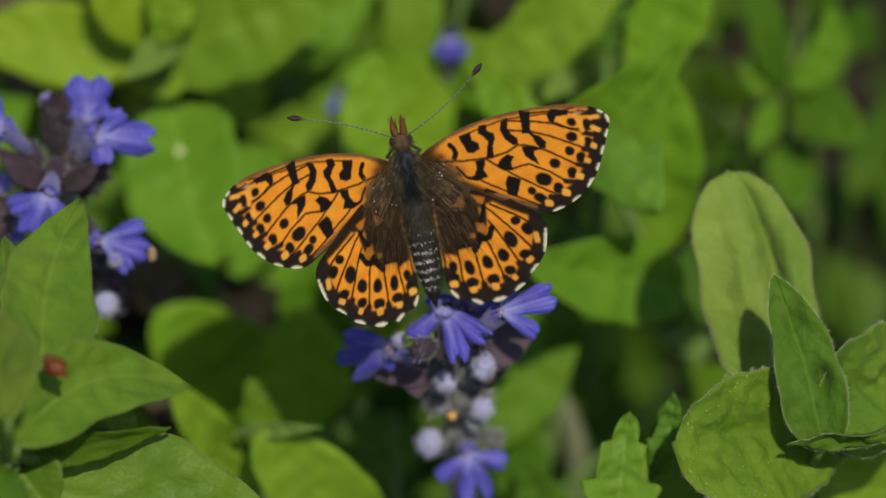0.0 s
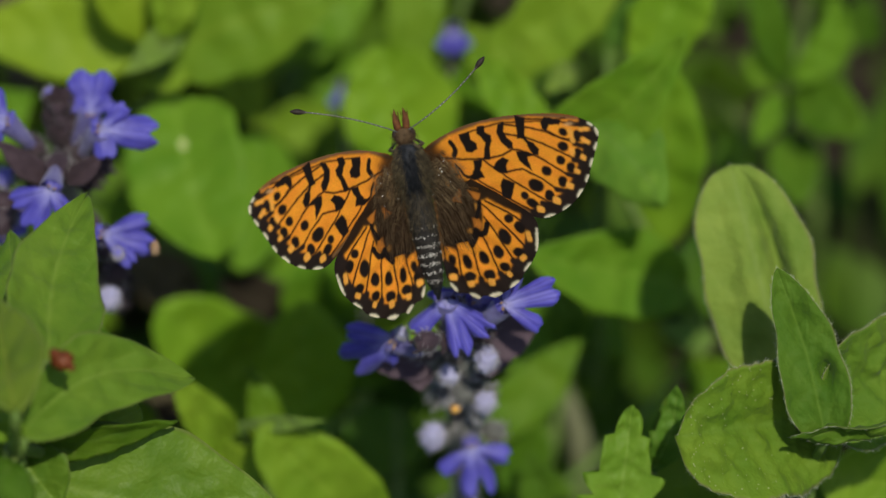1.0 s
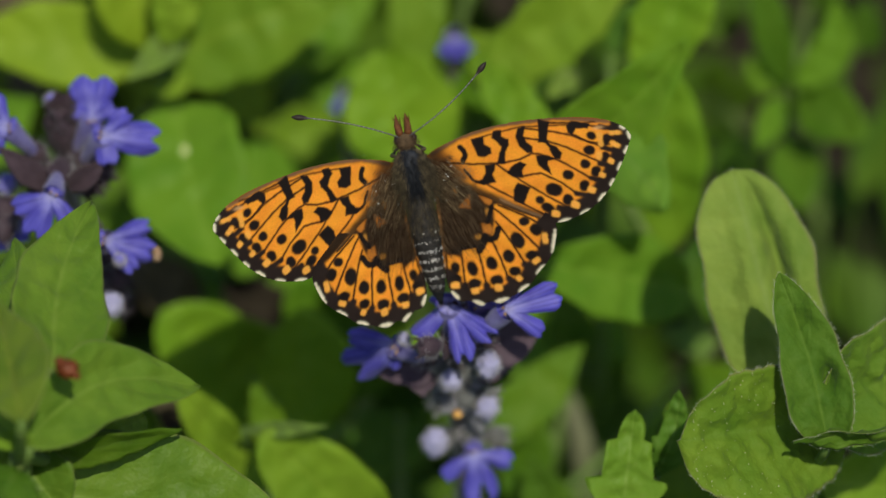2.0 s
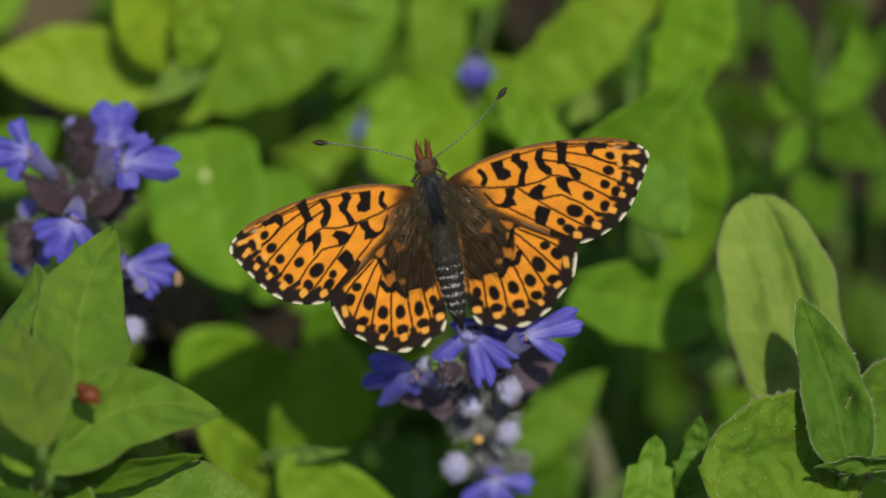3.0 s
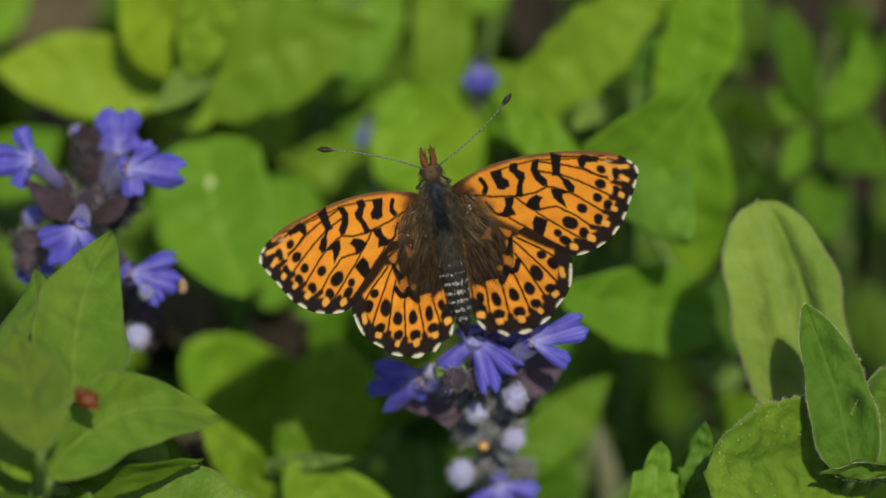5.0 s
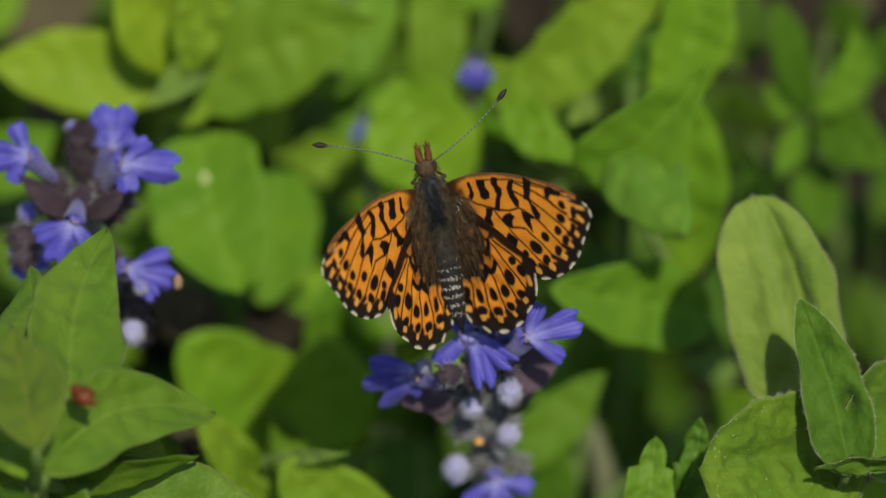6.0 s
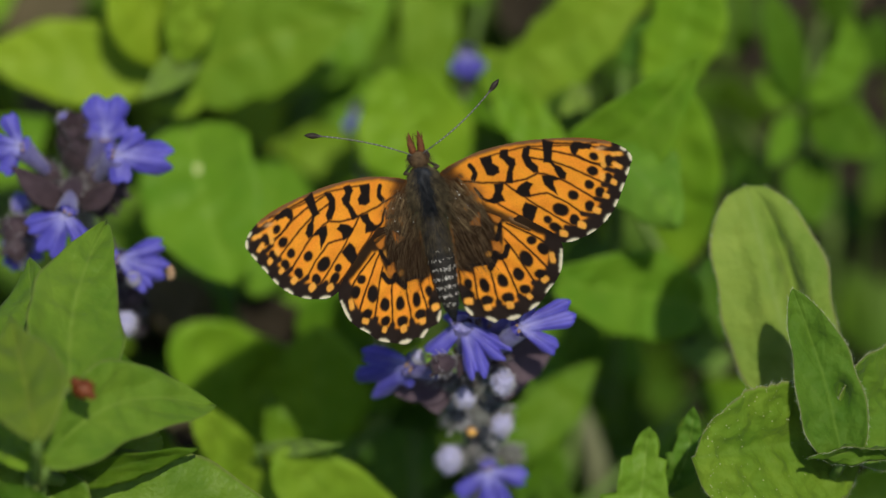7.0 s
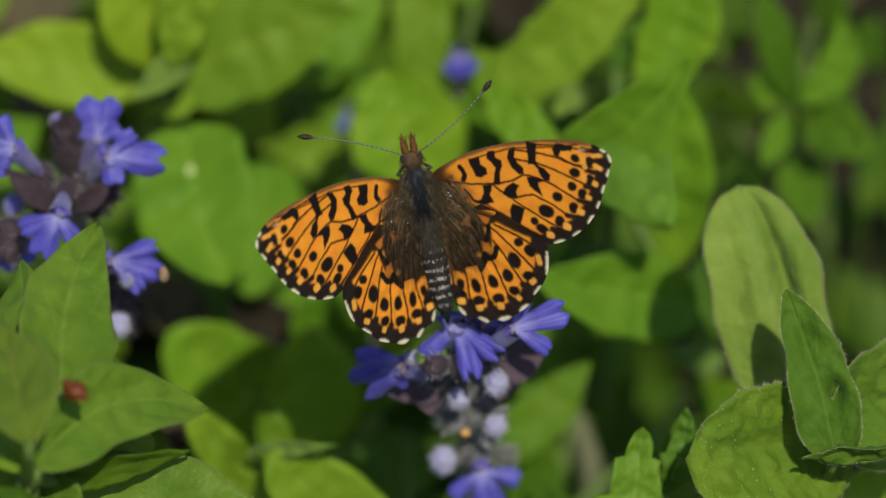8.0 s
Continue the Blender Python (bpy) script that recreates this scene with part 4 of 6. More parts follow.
def bud_head(parent, at, r, h, seed=0):
    """Dark egg of overlapping young bracts at the tip of a spike."""
    rnd = random.Random(seed)
    c = Vector(at)
    ob = link("bud_head", lump(r * 0.8, r * 0.8, h * 0.5, 0.15, seed), CALYX, parent, "dark purple-brown bud tip", at=Matrix.Translation(vec(c)))
    for ring in range(5):
        z = (-0.42 + 0.2 * ring) * h
        rr = r * math.sqrt(max(0.05, 1 - (z / (0.55 * h)) ** 2))
        for q in range(6):
            an = q * 1.047 + ring * 0.52 + rnd.uniform(-0.15, 0.15)
            d = Vector((math.cos(an), math.sin(an), 0))
            b0 = c + d * rr * 0.85 + Vector((0, 0, z))
            tip = b0 + d * 0.25 * r + Vector((0, 0, rnd.uniform(1.5, 2.1)))
            link("bract", blade((tip - b0).length, 1.5, belly=0.7, point=0.7, cup=-0.5, thick=0.12, n=8, k=6, seed=q), BRACT if (q + ring) % 3 == 0 else CALYX, ob, at=frame_of(b0, tip, d))


bud_head(left_spike, (-33.8, 20.0, 114.5), 1.7, 5.4, 4)
corolla(left_spike, (-29.9, 14.6, 119.4), (0.99, -0.09, -0.10), ((0, 4.8, 3.3, 0.12), (-50, 3.0, 1.6, 0.04), (72, 2.7, 2.1, 0.10)), (-32.3, 17.0, 113.3), seed=11)
corolla(left_spike, (-31.1, 19.2, 116.9), (-0.01, 0.70, 0.71), ((0, 3.7, 4.0, 0.10), (-62, 2.0, 1.5, 0.05), (58, 2.2, 1.6, 0.05)), (-33.3, 19.5, 111.6), seed=12)
corolla(left_spike, (-38.2, 15.1, 119.9), (-1.00, -0.03, -0.02), ((0, 4.0, 3.0, 0.30), (68, 3.0, 1.7, 0.04), (-56, 2.8, 1.6, 0.04)), (-35.5, 16.7, 114.4), seed=13)
corolla(left_spike, (-34.1, 8.8, 117.7), (-0.45, -0.63, -0.63), ((0, 4.0, 2.5, 0.20), (47, 3.5, 1.9, 0.05), (-60, 3.0, 1.8, 0.05)), (-33.7, 15.8, 114.9), seed=14)
corolla(left_spike, (-29.7, 8.9, 112.1), (0.96, -0.19, -0.20), ((0, 4.2, 2.5, 0.10), (-36, 3.9, 1.7, 0.05), (30, 3.6, 1.7, 0.05)), (-31.7, 12.7, 107.5), seed=15)
corolla(left_spike, (-38.0, 14.6, 109.5), (-0.52, -0.60, -0.61), ((0, 3.4, 1.9, 0.05), (40, 2.6, 1.4, 0.05), (-45, 2.4, 1.4, 0.05)), (-36.0, 16.9, 108.9), seed=16)
for i, (p, o) in enumerate([((-35.3, 18.9, 112.1), (-0.8, -0.5, 0.1)), ((-32.1, 18.8, 111.9), (0.8, -0.5, 0.0)), ((-33.8, 18.8, 111.9), (0.0, -0.9, 0.1)), ((-32.6, 19.1, 110.8), (0.5, -0.8, -0.1)), ((-35.0, 20.4, 109.3), (-0.5, -0.8, -0.1)),
                            ((-31.0, 15.6, 104.5), (0.7, -0.6, 0.2)), ((-29.9, 15.9, 102.0), (0.3, -0.9, 0.1)), ((-32.4, 16.7, 102.7), (-0.4, -0.9, 0.1)), ((-30.6, 20.1, 94.9), (0.4, -0.8, 0.1)), ((-37.4, 18.8, 104.8), (-0.8, -0.5, 0.0)), ((-32.3, 17.4, 106.3), (0.3, -0.9, 0.0))]):
    calyx(left_spike, p, o, 1.0, 20 + i)
woolly_bud(left_spike, (-34.8, 21.8, 116.7), 0.65, 21, PETAL_BUD)
woolly_bud(left_spike, (-38.7, 16.6, 111.5), 0.95, 24, PETAL_BUD)
woolly_bud(left_spike, (-29.6, 8.4, 104.6), 1.15, 22)
woolly_bud(left_spike, (-28.4, 6.3, 112.4), 0.5, 23, PETAL_BUD)
calyx(left_spike, (-37.6, 14.6, 110.9), (-0.8, -0.45, 0.1), 1.0, 41, CALYX, 80)
calyx(left_spike, (-38.1, 13.4, 111.0), (-0.5, -0.6, -0.5), 0.9, 42, CALYX, 80)
link("withered_petal", lump(0.42, 0.5, 0.8, 0.4, 12, 14, 10, 4.0), WITHERED, left_spike, "tan withered petal tip", at=Matrix.Translation(vec((-25.2, 6.6, 112.7))))
bract(left_spike, (-34.5, 12.8, 114.7), (-38.8, 13.0, 119.2), 2.4, (-0.2, -0.7, 0.6), mat=CALYX)
bract(left_spike, (-33.0, 12.7, 114.6), (-29.8, 13.0, 117.7), 2.2, (0.3, -0.8, 0.4), mat=CALYX)
bract(left_spike, (-34.0, 13.6, 117.0), (-33.4, 11.0, 117.1), 2.0, (0.1, -0.8, 0.4), mat=CALYX)

for k, p in enumerate(((0.7, 48.5, 99.4), (-9.5, 51.3, 89.4))):
    far = spike((p[0], p[1] + 1.8, p[2] - 2.2), (p[0] + 2, p[1] + 6, 0), "small blue bugle flower among meadow leaves", 0.7)
    corolla(far, p, (0.05, -0.5, -0.75), ((0, 2.4, 2.0, 0.2), (40, 2.2, 1.2, 0.05), (-40, 2.2, 1.2, 0.05)), (p[0], p[1] + 2.4, p[2] - 2.4), seed=31 + k, cup=False, throat=False)


# ---- undergrowth ----
def undergrowth():
    """Low leaves that close the gaps near the soil, their green darkened for shade."""
    rnd = random.Random(7)
    verts, faces, uvs = [], [], []
    for q in range(1500):
        x, y = rnd.uniform(-85, 85), rnd.uniform(-45, 160)
        if x > 20 and y > 20 and rnd.random() < 0.82:
            continue
        z = 4 + 54 * rnd.random() ** 1.2 + max(0.0, y - 60) * 0.1
        L, w, az, tilt = rnd.uniform(7, 15), rnd.uniform(4, 9), rnd.uniform(0, 6.28), rnd.uniform(-0.3, 0.9)
        m = Matrix.Translation((x, y, z)) @ Matrix.Rotation(az, 4, "Z") @ Matrix.Rotation(tilt, 4, "X")
        o = len(verts)
        for i in range(7):
            t = i / 6
            half = 0.5 * w * max(0.03, math.sin(math.pi * (0.02 + 0.98 * t) ** 0.8))
            for v in (-1, -0.5, 0, 0.5, 1):
                verts.append(m @ Vector((v * half, t * L, 0.25 * abs(v) * half - 0.1 * L * t * t)) * MM)
                uvs.append((0.5 + v * 0.5, t))
        for i in range(6):
            for j in range(4):
                a = o + i * 5 + j
                faces.append((a, a + 1, a + 6, a + 5))
        q = len(verts)
        foot = Vector((x, y, -1))
        top = m @ Vector((0, 0, 0))
        for c in (foot, top):
            for d in ((0.4, 0, 0), (-0.2, 0.35, 0), (-0.2, -0.35, 0)):
                verts.append((c + Vector(d)) * MM)
                uvs.append((0.5, 0.0))
        for e in range(3):
            faces.append((q + e, q + (e + 1) % 3, q + 3 + (e + 1) % 3, q + 3 + e))
    me = bpy.data.meshes.new("undergrowth")
    me.from_pydata([tuple(v) for v in verts], [], faces)
    lay = me.uv_layers.new(name="UVMap")
    for lp in me.loops:
        lay.data[lp.index].uv = uvs[lp.vertex_index]
    tagged(link("undergrowth", smooth(me), LEAF_FULL_SHADE), "low leaves close to the soil, gap shade in their dark green", "undergrowth", kind="stuff")


undergrowth()


def meadow_cover():
    """The same low leafy growth going on all round, outside the flowers' own patch."""
    rnd = random.Random(21)
    verts, faces, uvs = [], [], []
    for _ in range(5200):
        r, an = 40 + 900 * rnd.random() ** 0.85, rnd.uniform(0, 6.283)
        x, y = r * math.cos(an), 60 + r * math.sin(an)
        if -88 < x < 88 and -48 < y < 165:
            continue
        z = 8 + 60 * rnd.random() ** 1.3
        L, w, az, tilt = rnd.uniform(12, 26), rnd.uniform(7, 14), rnd.uniform(0, 6.28), rnd.uniform(-0.2, 0.8)
        m = Matrix.Translation((x, y, z)) @ Matrix.Rotation(az, 4, "Z") @ Matrix.Rotation(tilt, 4, "X")
        o = len(verts)
        for i in range(5):
            t = i / 4
            half = 0.5 * w * max(0.04, math.sin(math.pi * (0.02 + 0.98 * t) ** 0.8))
            for v in (-1, 0, 1):
                verts.append(m @ Vector((v * half, t * L, 0.25 * abs(v) * half - 0.12 * L * t * t)) * MM)
                uvs.append((0.5 + v * 0.5, t))
        for i in range(4):
            for j in range(2):
                a = o + i * 3 + j
                faces.append((a, a + 1, a + 4, a + 3))
        q = len(verts)
        for c in (Vector((x, y, -1)), m @ Vector((0, 0, 0))):
            for d in ((0.5, 0, 0), (-0.25, 0.4, 0), (-0.25, -0.4, 0)):
                verts.append((c + Vector(d)) * MM)
                uvs.append((0.5, 0.0))
        for e in range(3):
            faces.append((q + e, q + (e + 1) % 3, q + 3 + (e + 1) % 3, q + 3 + e))
    me = bpy.data.meshes.new("meadow_cover")
    me.from_pydata([tuple(v) for v in verts], [], faces)
    lay = me.uv_layers.new(name="UVMap")
    for lp in me.loops:
        lay.data[lp.index].uv = uvs[lp.vertex_index]
    tagged(link("meadow_cover", smooth(me), LEAF_MID), "dense low green meadow growth all round", "meadow", kind="stuff")


meadow_cover()


# ---- butterfly ----
THORAX = (-3.0, 3.2, 126.0)
BODY = Matrix.Translation(vec(THORAX)) @ pose(0, 0, 0, 45, 0, 0) @ pose(0, 0, 0, 0, 0, 12) @ pose(0, 0, 0, 10, 0, 0)
HINGE = 0.96


def flap(side, lift, sweep):
    """Pose of a wing on the body: raised by lift and swept forward by sweep, in degrees."""
    return pose(side * HINGE * MM, 0, 0, 0, -side * lift, 0) @ pose(0, 0, 0, 0, 0, side * sweep)


def flap_hind(side, lift, sweep):
    """Pose of a hindwing: it follows the forewing from just below it."""
    up = lift - 15
    sweep -= 0.07 * max(0, lift - 25) if side < 0 else 0
    return pose(side * (HINGE - 0.20 - 0.006 * up) * MM, 0.014 * up * MM, -0.22 * MM, 0, -side * (lift + 2.5), 0) @ pose(0, 0, 0, 0, 0, side * sweep)


def outline(points, closed=True, n=6):
    """A smooth closed line through the corner points."""
    p = [np.array(q) for q in points]
    out = []
    for i in range(len(p)):
        a, b_, c, d = p[i - 1], p[i], p[(i + 1) % len(p)], p[(i + 2) % len(p)]
        for s in range(n):
            t = s / n
            out.append(0.5 * (2 * b_ + (c - a) * t + (2 * a - 5 * b_ + 4 * c - d) * t * t + (3 * b_ - a - 3 * c + d) * t ** 3))
    return np.array(out)


def inside(poly, x, y):
    r = np.zeros(x.shape, bool)
    for i in range(len(poly)):
        (x0, y0), (x1, y1) = poly[i - 1], poly[i]
        cut = ((y0 > y) != (y1 > y)) & (x < (x1 - x0) * (y - y0) / (y1 - y0 + 1e-12) + x0)
        r ^= cut
    return r


def line_distance(points, x, y):
    d = np.full(x.shape, 1e9)
    for (x0, y0), (x1, y1) in zip(points[:-1], points[1:]):
        dx, dy = x1 - x0, y1 - y0
        t = np.clip(((x - x0) * dx + (y - y0) * dy) / (dx * dx + dy * dy + 1e-12), 0, 1)
        d = np.minimum(d, np.hypot(x - x0 - t * dx, y - y0 - t * dy))
    return d


def soft(d, edge=0.05):
    return 1 / (1 + np.exp(np.clip(d / edge * 2, -40, 40)))


class Pigment:
    """Scale colours of one wing, laid down mark by mark on its vertices."""

    def __init__(self, x, y):
        ripple = lambda f, a, p: a * (np.sin(x * f + p) * np.cos(y * f * 1.13 + 2 * p) + 0.6 * np.sin(x * f * 2.3 + y * f * 1.9 + p))
        self.x, self.y = x + ripple(5.0, 0.018, 1.0), y + ripple(5.0, 0.018, 2.2)
        base = np.array((0.77, 0.285, 0.026))
        warm = 0.5 + 0.5 * np.sin(x * 0.9 + 0.5) * np.cos(y * 1.1)
        self.c = base[None] * (0.96 + 0.07 * warm[:, None])
        self.c[:, 1] *= 0.99 + 0.05 * np.sin(x * 1.7 + y * 2.1)

    def lay(self, amount, colour):
        self.c += amount[:, None] * (np.array(colour)[None] - self.c)

    def stroke(self, points, width, colour=(0.012, 0.009, 0.008), edge=0.045, strength=1.0):
        self.lay(strength * soft(line_distance(points, self.x, self.y) - width / 2, edge), colour)

    def patch(self, points, colour=(0.012, 0.009, 0.008), edge=0.05, strength=1.0):
        ring = list(points) + [points[0]]
        d = line_distance(ring, self.x, self.y)
        d[inside(np.array(points), self.x, self.y)] *= -1
        self.lay(strength * soft(d - 0.035, edge), colour)

    def dot(self, at, rx, ry, colour=(0.012, 0.009, 0.008), edge=0.05, strength=1.0, turn=0.0, square=2.0):
        a = radians(turn)
        u, v = self.x - at[0], self.y - at[1]
        u, v = u * math.cos(a) + v * math.sin(a), -u * math.sin(a) + v * math.cos(a)
        r = (np.abs(u / rx) ** square + np.abs(v / ry) ** square) ** (1 / square)
        self.lay(strength * soft((r - 1.05) * min(rx, ry), edge), colour)


BLACK = (0.012, 0.009, 0.008)
BORDER = (0.019, 0.013, 0.011)
BROWN = (0.026, 0.015, 0.008)
ORANGE = (0.78, 0.36, 0.06)
PALE = (0.68, 0.63, 0.46)

VEIN = (0.028, 0.011, 0.006)

FORE_EDGE = [(0.20, 0.79), (1.14, 1.47), (2.17, 1.84), (3.40, 2.22), (4.97, 2.59), (7.01, 2.83), (9.52, 2.89), (11.98, 2.75), (14.40, 2.42), (16.19, 1.96), (17.27, 1.42), (17.94, 0.80), (18.15, 0.17), (17.78, -0.62), (17.29, -1.53), (16.70, -2.42), (15.97, -3.49), (15.12, -4.44), (14.10, -5.25), (12.99, -5.81), (11.86, -6.16), (10.63, -6.34), (9.60, -6.01), (8.04, -5.18), (6.27, -4.12), (4.32, -2.78), (2.57, -1.62), (1.02, -0.75), (0.07, -0.28)]
HIND_EDGE = [(0.91, -0.53), (2.71, -1.00), (5.43, -2.23), (8.06, -3.94), (9.98, -5.42), (10.49, -6.31), (10.53, -7.02), (10.18, -7.95), (9.72, -8.97), (8.99, -9.79), (8.09, -10.53), (7.32, -11.34), (6.36, -11.87), (5.43, -12.25), (4.39, -12.67), (3.46, -12.36), (2.61, -12.60), (1.74, -12.00), (0.89, -11.80), (0.36, -11.01), (0.16, -9.88), (0.20, -8.29), (0.37, -6.32), (0.55, -3.86), (0.67, -1.89)]


def crescent(g, line, width):
    """One pale check of the fringe, drawn in at both ends."""
    m = np.mean([line[0], line[-1]], axis=0)
    inner = [tuple(m + 0.80 * (np.array(q) - m)) for q in line]
    g.stroke(inner, width * 0.50, PALE, 0.07, 0.9)
    g.stroke([tuple(m + 0.40 * (np.array(q) - m)) for q in line], width * 0.85, PALE, 0.08, 0.95)


def paint_fore(x, y):
    g = Pigment(x, y)
    # dusky base, costa and inner margin
    g.stroke([(1.02, 1.14), (3.40, 2.22), (7.01, 2.83), (11.98, 2.75), (16.29, 1.94)], 0.50, (0.080, 0.036, 0.014), 0.14, 0.85)
    g.stroke([(1.02, 1.14), (3.39, 2.17), (7.00, 2.78), (11.97, 2.70), (16.96, 1.57)], 0.24, (0.14, 0.085, 0.05), 0.08, 0.8)
    g.stroke([(5.34, 1.98), (8.91, 2.39), (13.30, 1.92), (15.28, 1.87)], 0.16, VEIN, 0.06, 0.9)
    g.dot([(0.98, -0.20)][0], 1.6, 1.9, BROWN, 0.45, 0.97)
    g.dot([(2.28, -0.67)][0], 1.4, 0.7, BROWN, 0.30, 0.9, -20)
    g.stroke([(1.06, -0.56), (2.57, -1.62), (4.34, -2.68), (6.52, -4.12), (9.62, -5.96)], 0.95, (0.028, 0.018, 0.010), 0.18, 0.95)
    g.stroke([(6.15, -3.55), (8.33, -4.98), (10.34, -6.09)], 0.20, (0.22, 0.14, 0.075), 0.08, 0.7)
    # veins
    for line in ([(1.60, 0.34), (4.37, -0.20), (6.80, -0.48), (8.58, -0.34), (9.50, -0.00), (10.35, -0.20), (11.91, -1.08), (13.40, -2.24), (14.45, -3.17)], [(6.40, -0.50), (7.23, -1.30), (8.40, -2.35), (10.08, -3.80), (11.79, -5.10)], [(8.26, -1.83), (10.01, -1.79), (11.54, -2.81), (12.75, -4.12)],
                 [(5.00, -1.90), (7.15, -3.53), (9.93, -5.66)], [(9.13, 2.26), (11.25, 1.68), (13.11, 1.06), (15.78, -0.46)], [(8.96, 1.44), (11.07, 0.82), (12.43, 0.18), (14.17, -0.98), (15.49, -1.81)], [(11.40, 2.36), (13.81, 1.98), (16.83, 0.95)], [(13.14, 1.20), (14.44, 0.27), (16.22, -0.24)]):
        g.stroke(line, 0.19, VEIN, 0.05, 0.95)
    # bars of the cell and disc
    g.stroke([(3.52, 1.40), (3.79, 1.05), (3.86, 0.64), (3.57, 0.24)], 0.46)
    g.patch([(4.58, 1.91), (5.65, 2.02), (5.60, 1.33), (6.11, 0.94), (6.13, 0.54), (5.47, 0.26), (4.91, 0.46), (4.76, 1.13)])
    g.patch([(6.61, 2.35), (7.26, 2.34), (7.19, 1.80), (7.76, 1.45), (7.71, 0.96), (7.30, 0.44), (7.09, -0.53), (6.47, -0.42), (6.77, 0.28), (7.10, 0.92), (6.80, 1.37), (6.39, 1.79)])
    g.patch([(8.74, 2.28), (9.36, 2.37), (9.10, 1.61), (9.22, 1.04), (9.66, 0.52), (9.66, 0.07), (9.17, 0.10), (8.61, 0.75), (8.45, 1.63)])
    g.patch([(10.59, 2.80), (11.47, 2.44), (11.19, 1.64), (10.95, 0.74), (10.28, 0.86), (10.46, 1.72)])
    g.stroke([(10.88, 0.85), (11.26, 0.33)], 0.28)
    g.patch([(11.29, 0.48), (11.74, 0.25), (12.06, -0.36), (11.85, -0.87), (11.43, -0.74), (11.12, 0.11)])
    g.patch([(9.89, -0.27), (10.48, -0.28), (11.43, -0.74), (10.81, -0.83), (10.68, -1.21), (10.90, -2.05), (10.31, -1.54), (9.91, -1.07)])
    g.patch([(7.16, -1.39), (7.62, -0.87), (8.43, -0.56), (8.87, -0.84), (8.41, -1.36), (8.43, -1.96), (7.71, -1.83)])
    g.patch([(7.42, -2.93), (7.90, -2.32), (8.83, -2.88), (8.45, -3.51), (8.04, -4.23), (7.28, -3.85)])
    g.patch([(5.36, -0.47), (6.27, -0.43), (6.09, -1.00), (5.82, -1.35), (6.03, -1.99), (4.96, -2.10), (4.23, -1.82), (4.97, -1.60), (5.32, -1.11)])
    g.stroke([(3.55, -0.55), (3.79, -1.04), (4.17, -1.61), (4.99, -1.95)], 0.24)
    g.patch([(12.89, 1.89), (13.36, 2.21), (14.81, 1.75), (14.64, 1.43), (13.62, 1.56), (13.27, 1.08), (12.91, 1.29)])
    # row of round spots
    for at, a, b_ in (([(14.84, 0.75)][0], 0.42, 0.34), ([(14.43, -0.47)][0], 0.48, 0.42), ([(13.89, -1.58)][0], 0.43, 0.38), ([(12.29, -2.29)][0], 0.47, 0.42), ([(10.82, -3.38)][0], 0.72, 0.56), ([(9.47, -4.09)][0], 0.38, 0.34)):
        g.dot(at, a, b_, BLACK, 0.06, 1.0, -20)
    # dark toothed border with orange lunules
    g.stroke([(17.71, 1.14), (18.15, 0.17), (17.29, -1.53), (15.97, -3.49), (14.10, -5.25), (11.86, -6.16), (10.44, -6.30)], 2.45, BORDER, 0.10)
    for at, a, b_ in (([(16.02, 0.19)][0], 0.28, 0.50), ([(15.65, -1.29)][0], 0.36, 0.44), ([(14.67, -2.36)][0], 0.36, 0.44), ([(13.44, -3.44)][0], 0.36, 0.46), ([(11.84, -4.41)][0], 0.40, 0.42), ([(10.01, -4.83)][0], 0.52, 0.36)):
        g.dot(at, a * 1.12, b_ * 1.12, BLACK, 0.06, 1.0, -30)
    for line in ([(15.58, -0.43), (17.33, -1.13)], [(15.10, -1.74), (16.77, -2.33)], [(14.16, -2.87), (15.86, -3.57)], [(12.63, -4.00), (14.85, -4.79)], [(10.93, -4.94), (13.14, -5.78)], [(15.68, 1.40), (17.32, 0.91)], [(15.97, 0.45), (17.65, -0.09)]):
        g.stroke(line, 0.46, BORDER, 0.07)
    for at, a, b_, tn in (([(16.87, 0.69)][0], 0.66, 0.24, -8), ([(16.70, -0.33)][0], 0.56, 0.26, -35), ([(16.07, -1.66)][0], 0.38, 0.28, -35), ([(15.14, -2.74)][0], 0.38, 0.28, -35), ([(13.99, -3.89)][0], 0.48, 0.34, -35), ([(12.37, -4.95)][0], 0.52, 0.38, -25), ([(10.57, -5.48)][0], 0.50, 0.36, -15)):
        g.dot(at, a * 0.72, b_ * 0.80, ORANGE, 0.05, 1.0, tn, 3.0)
    g.stroke([(15.54, 0.78), (15.50, -0.11)], 0.44, ORANGE, 0.07, 0.9)
    g.dot([(15.15, -1.05)][0], 0.26, 0.36, ORANGE, 0.07, 0.9)
    g.dot([(15.51, 1.33)][0], 0.40, 0.14, (0.62, 0.36, 0.16), 0.08, 0.7)
    # pale checks of the fringe
    for line in ([(17.97, 0.70), (18.05, -0.07)], [(17.73, -0.66), (17.36, -1.19)], [(16.96, -1.92), (16.53, -2.54)], [(16.07, -3.26), (15.61, -3.78)], [(15.10, -4.33), (14.35, -5.00)], [(13.54, -5.55), (12.62, -5.89)], [(11.77, -6.14), (10.64, -6.29)], [(17.43, 1.19), (17.72, 0.94)]):
        crescent(g, line, 0.40)
    return g.c


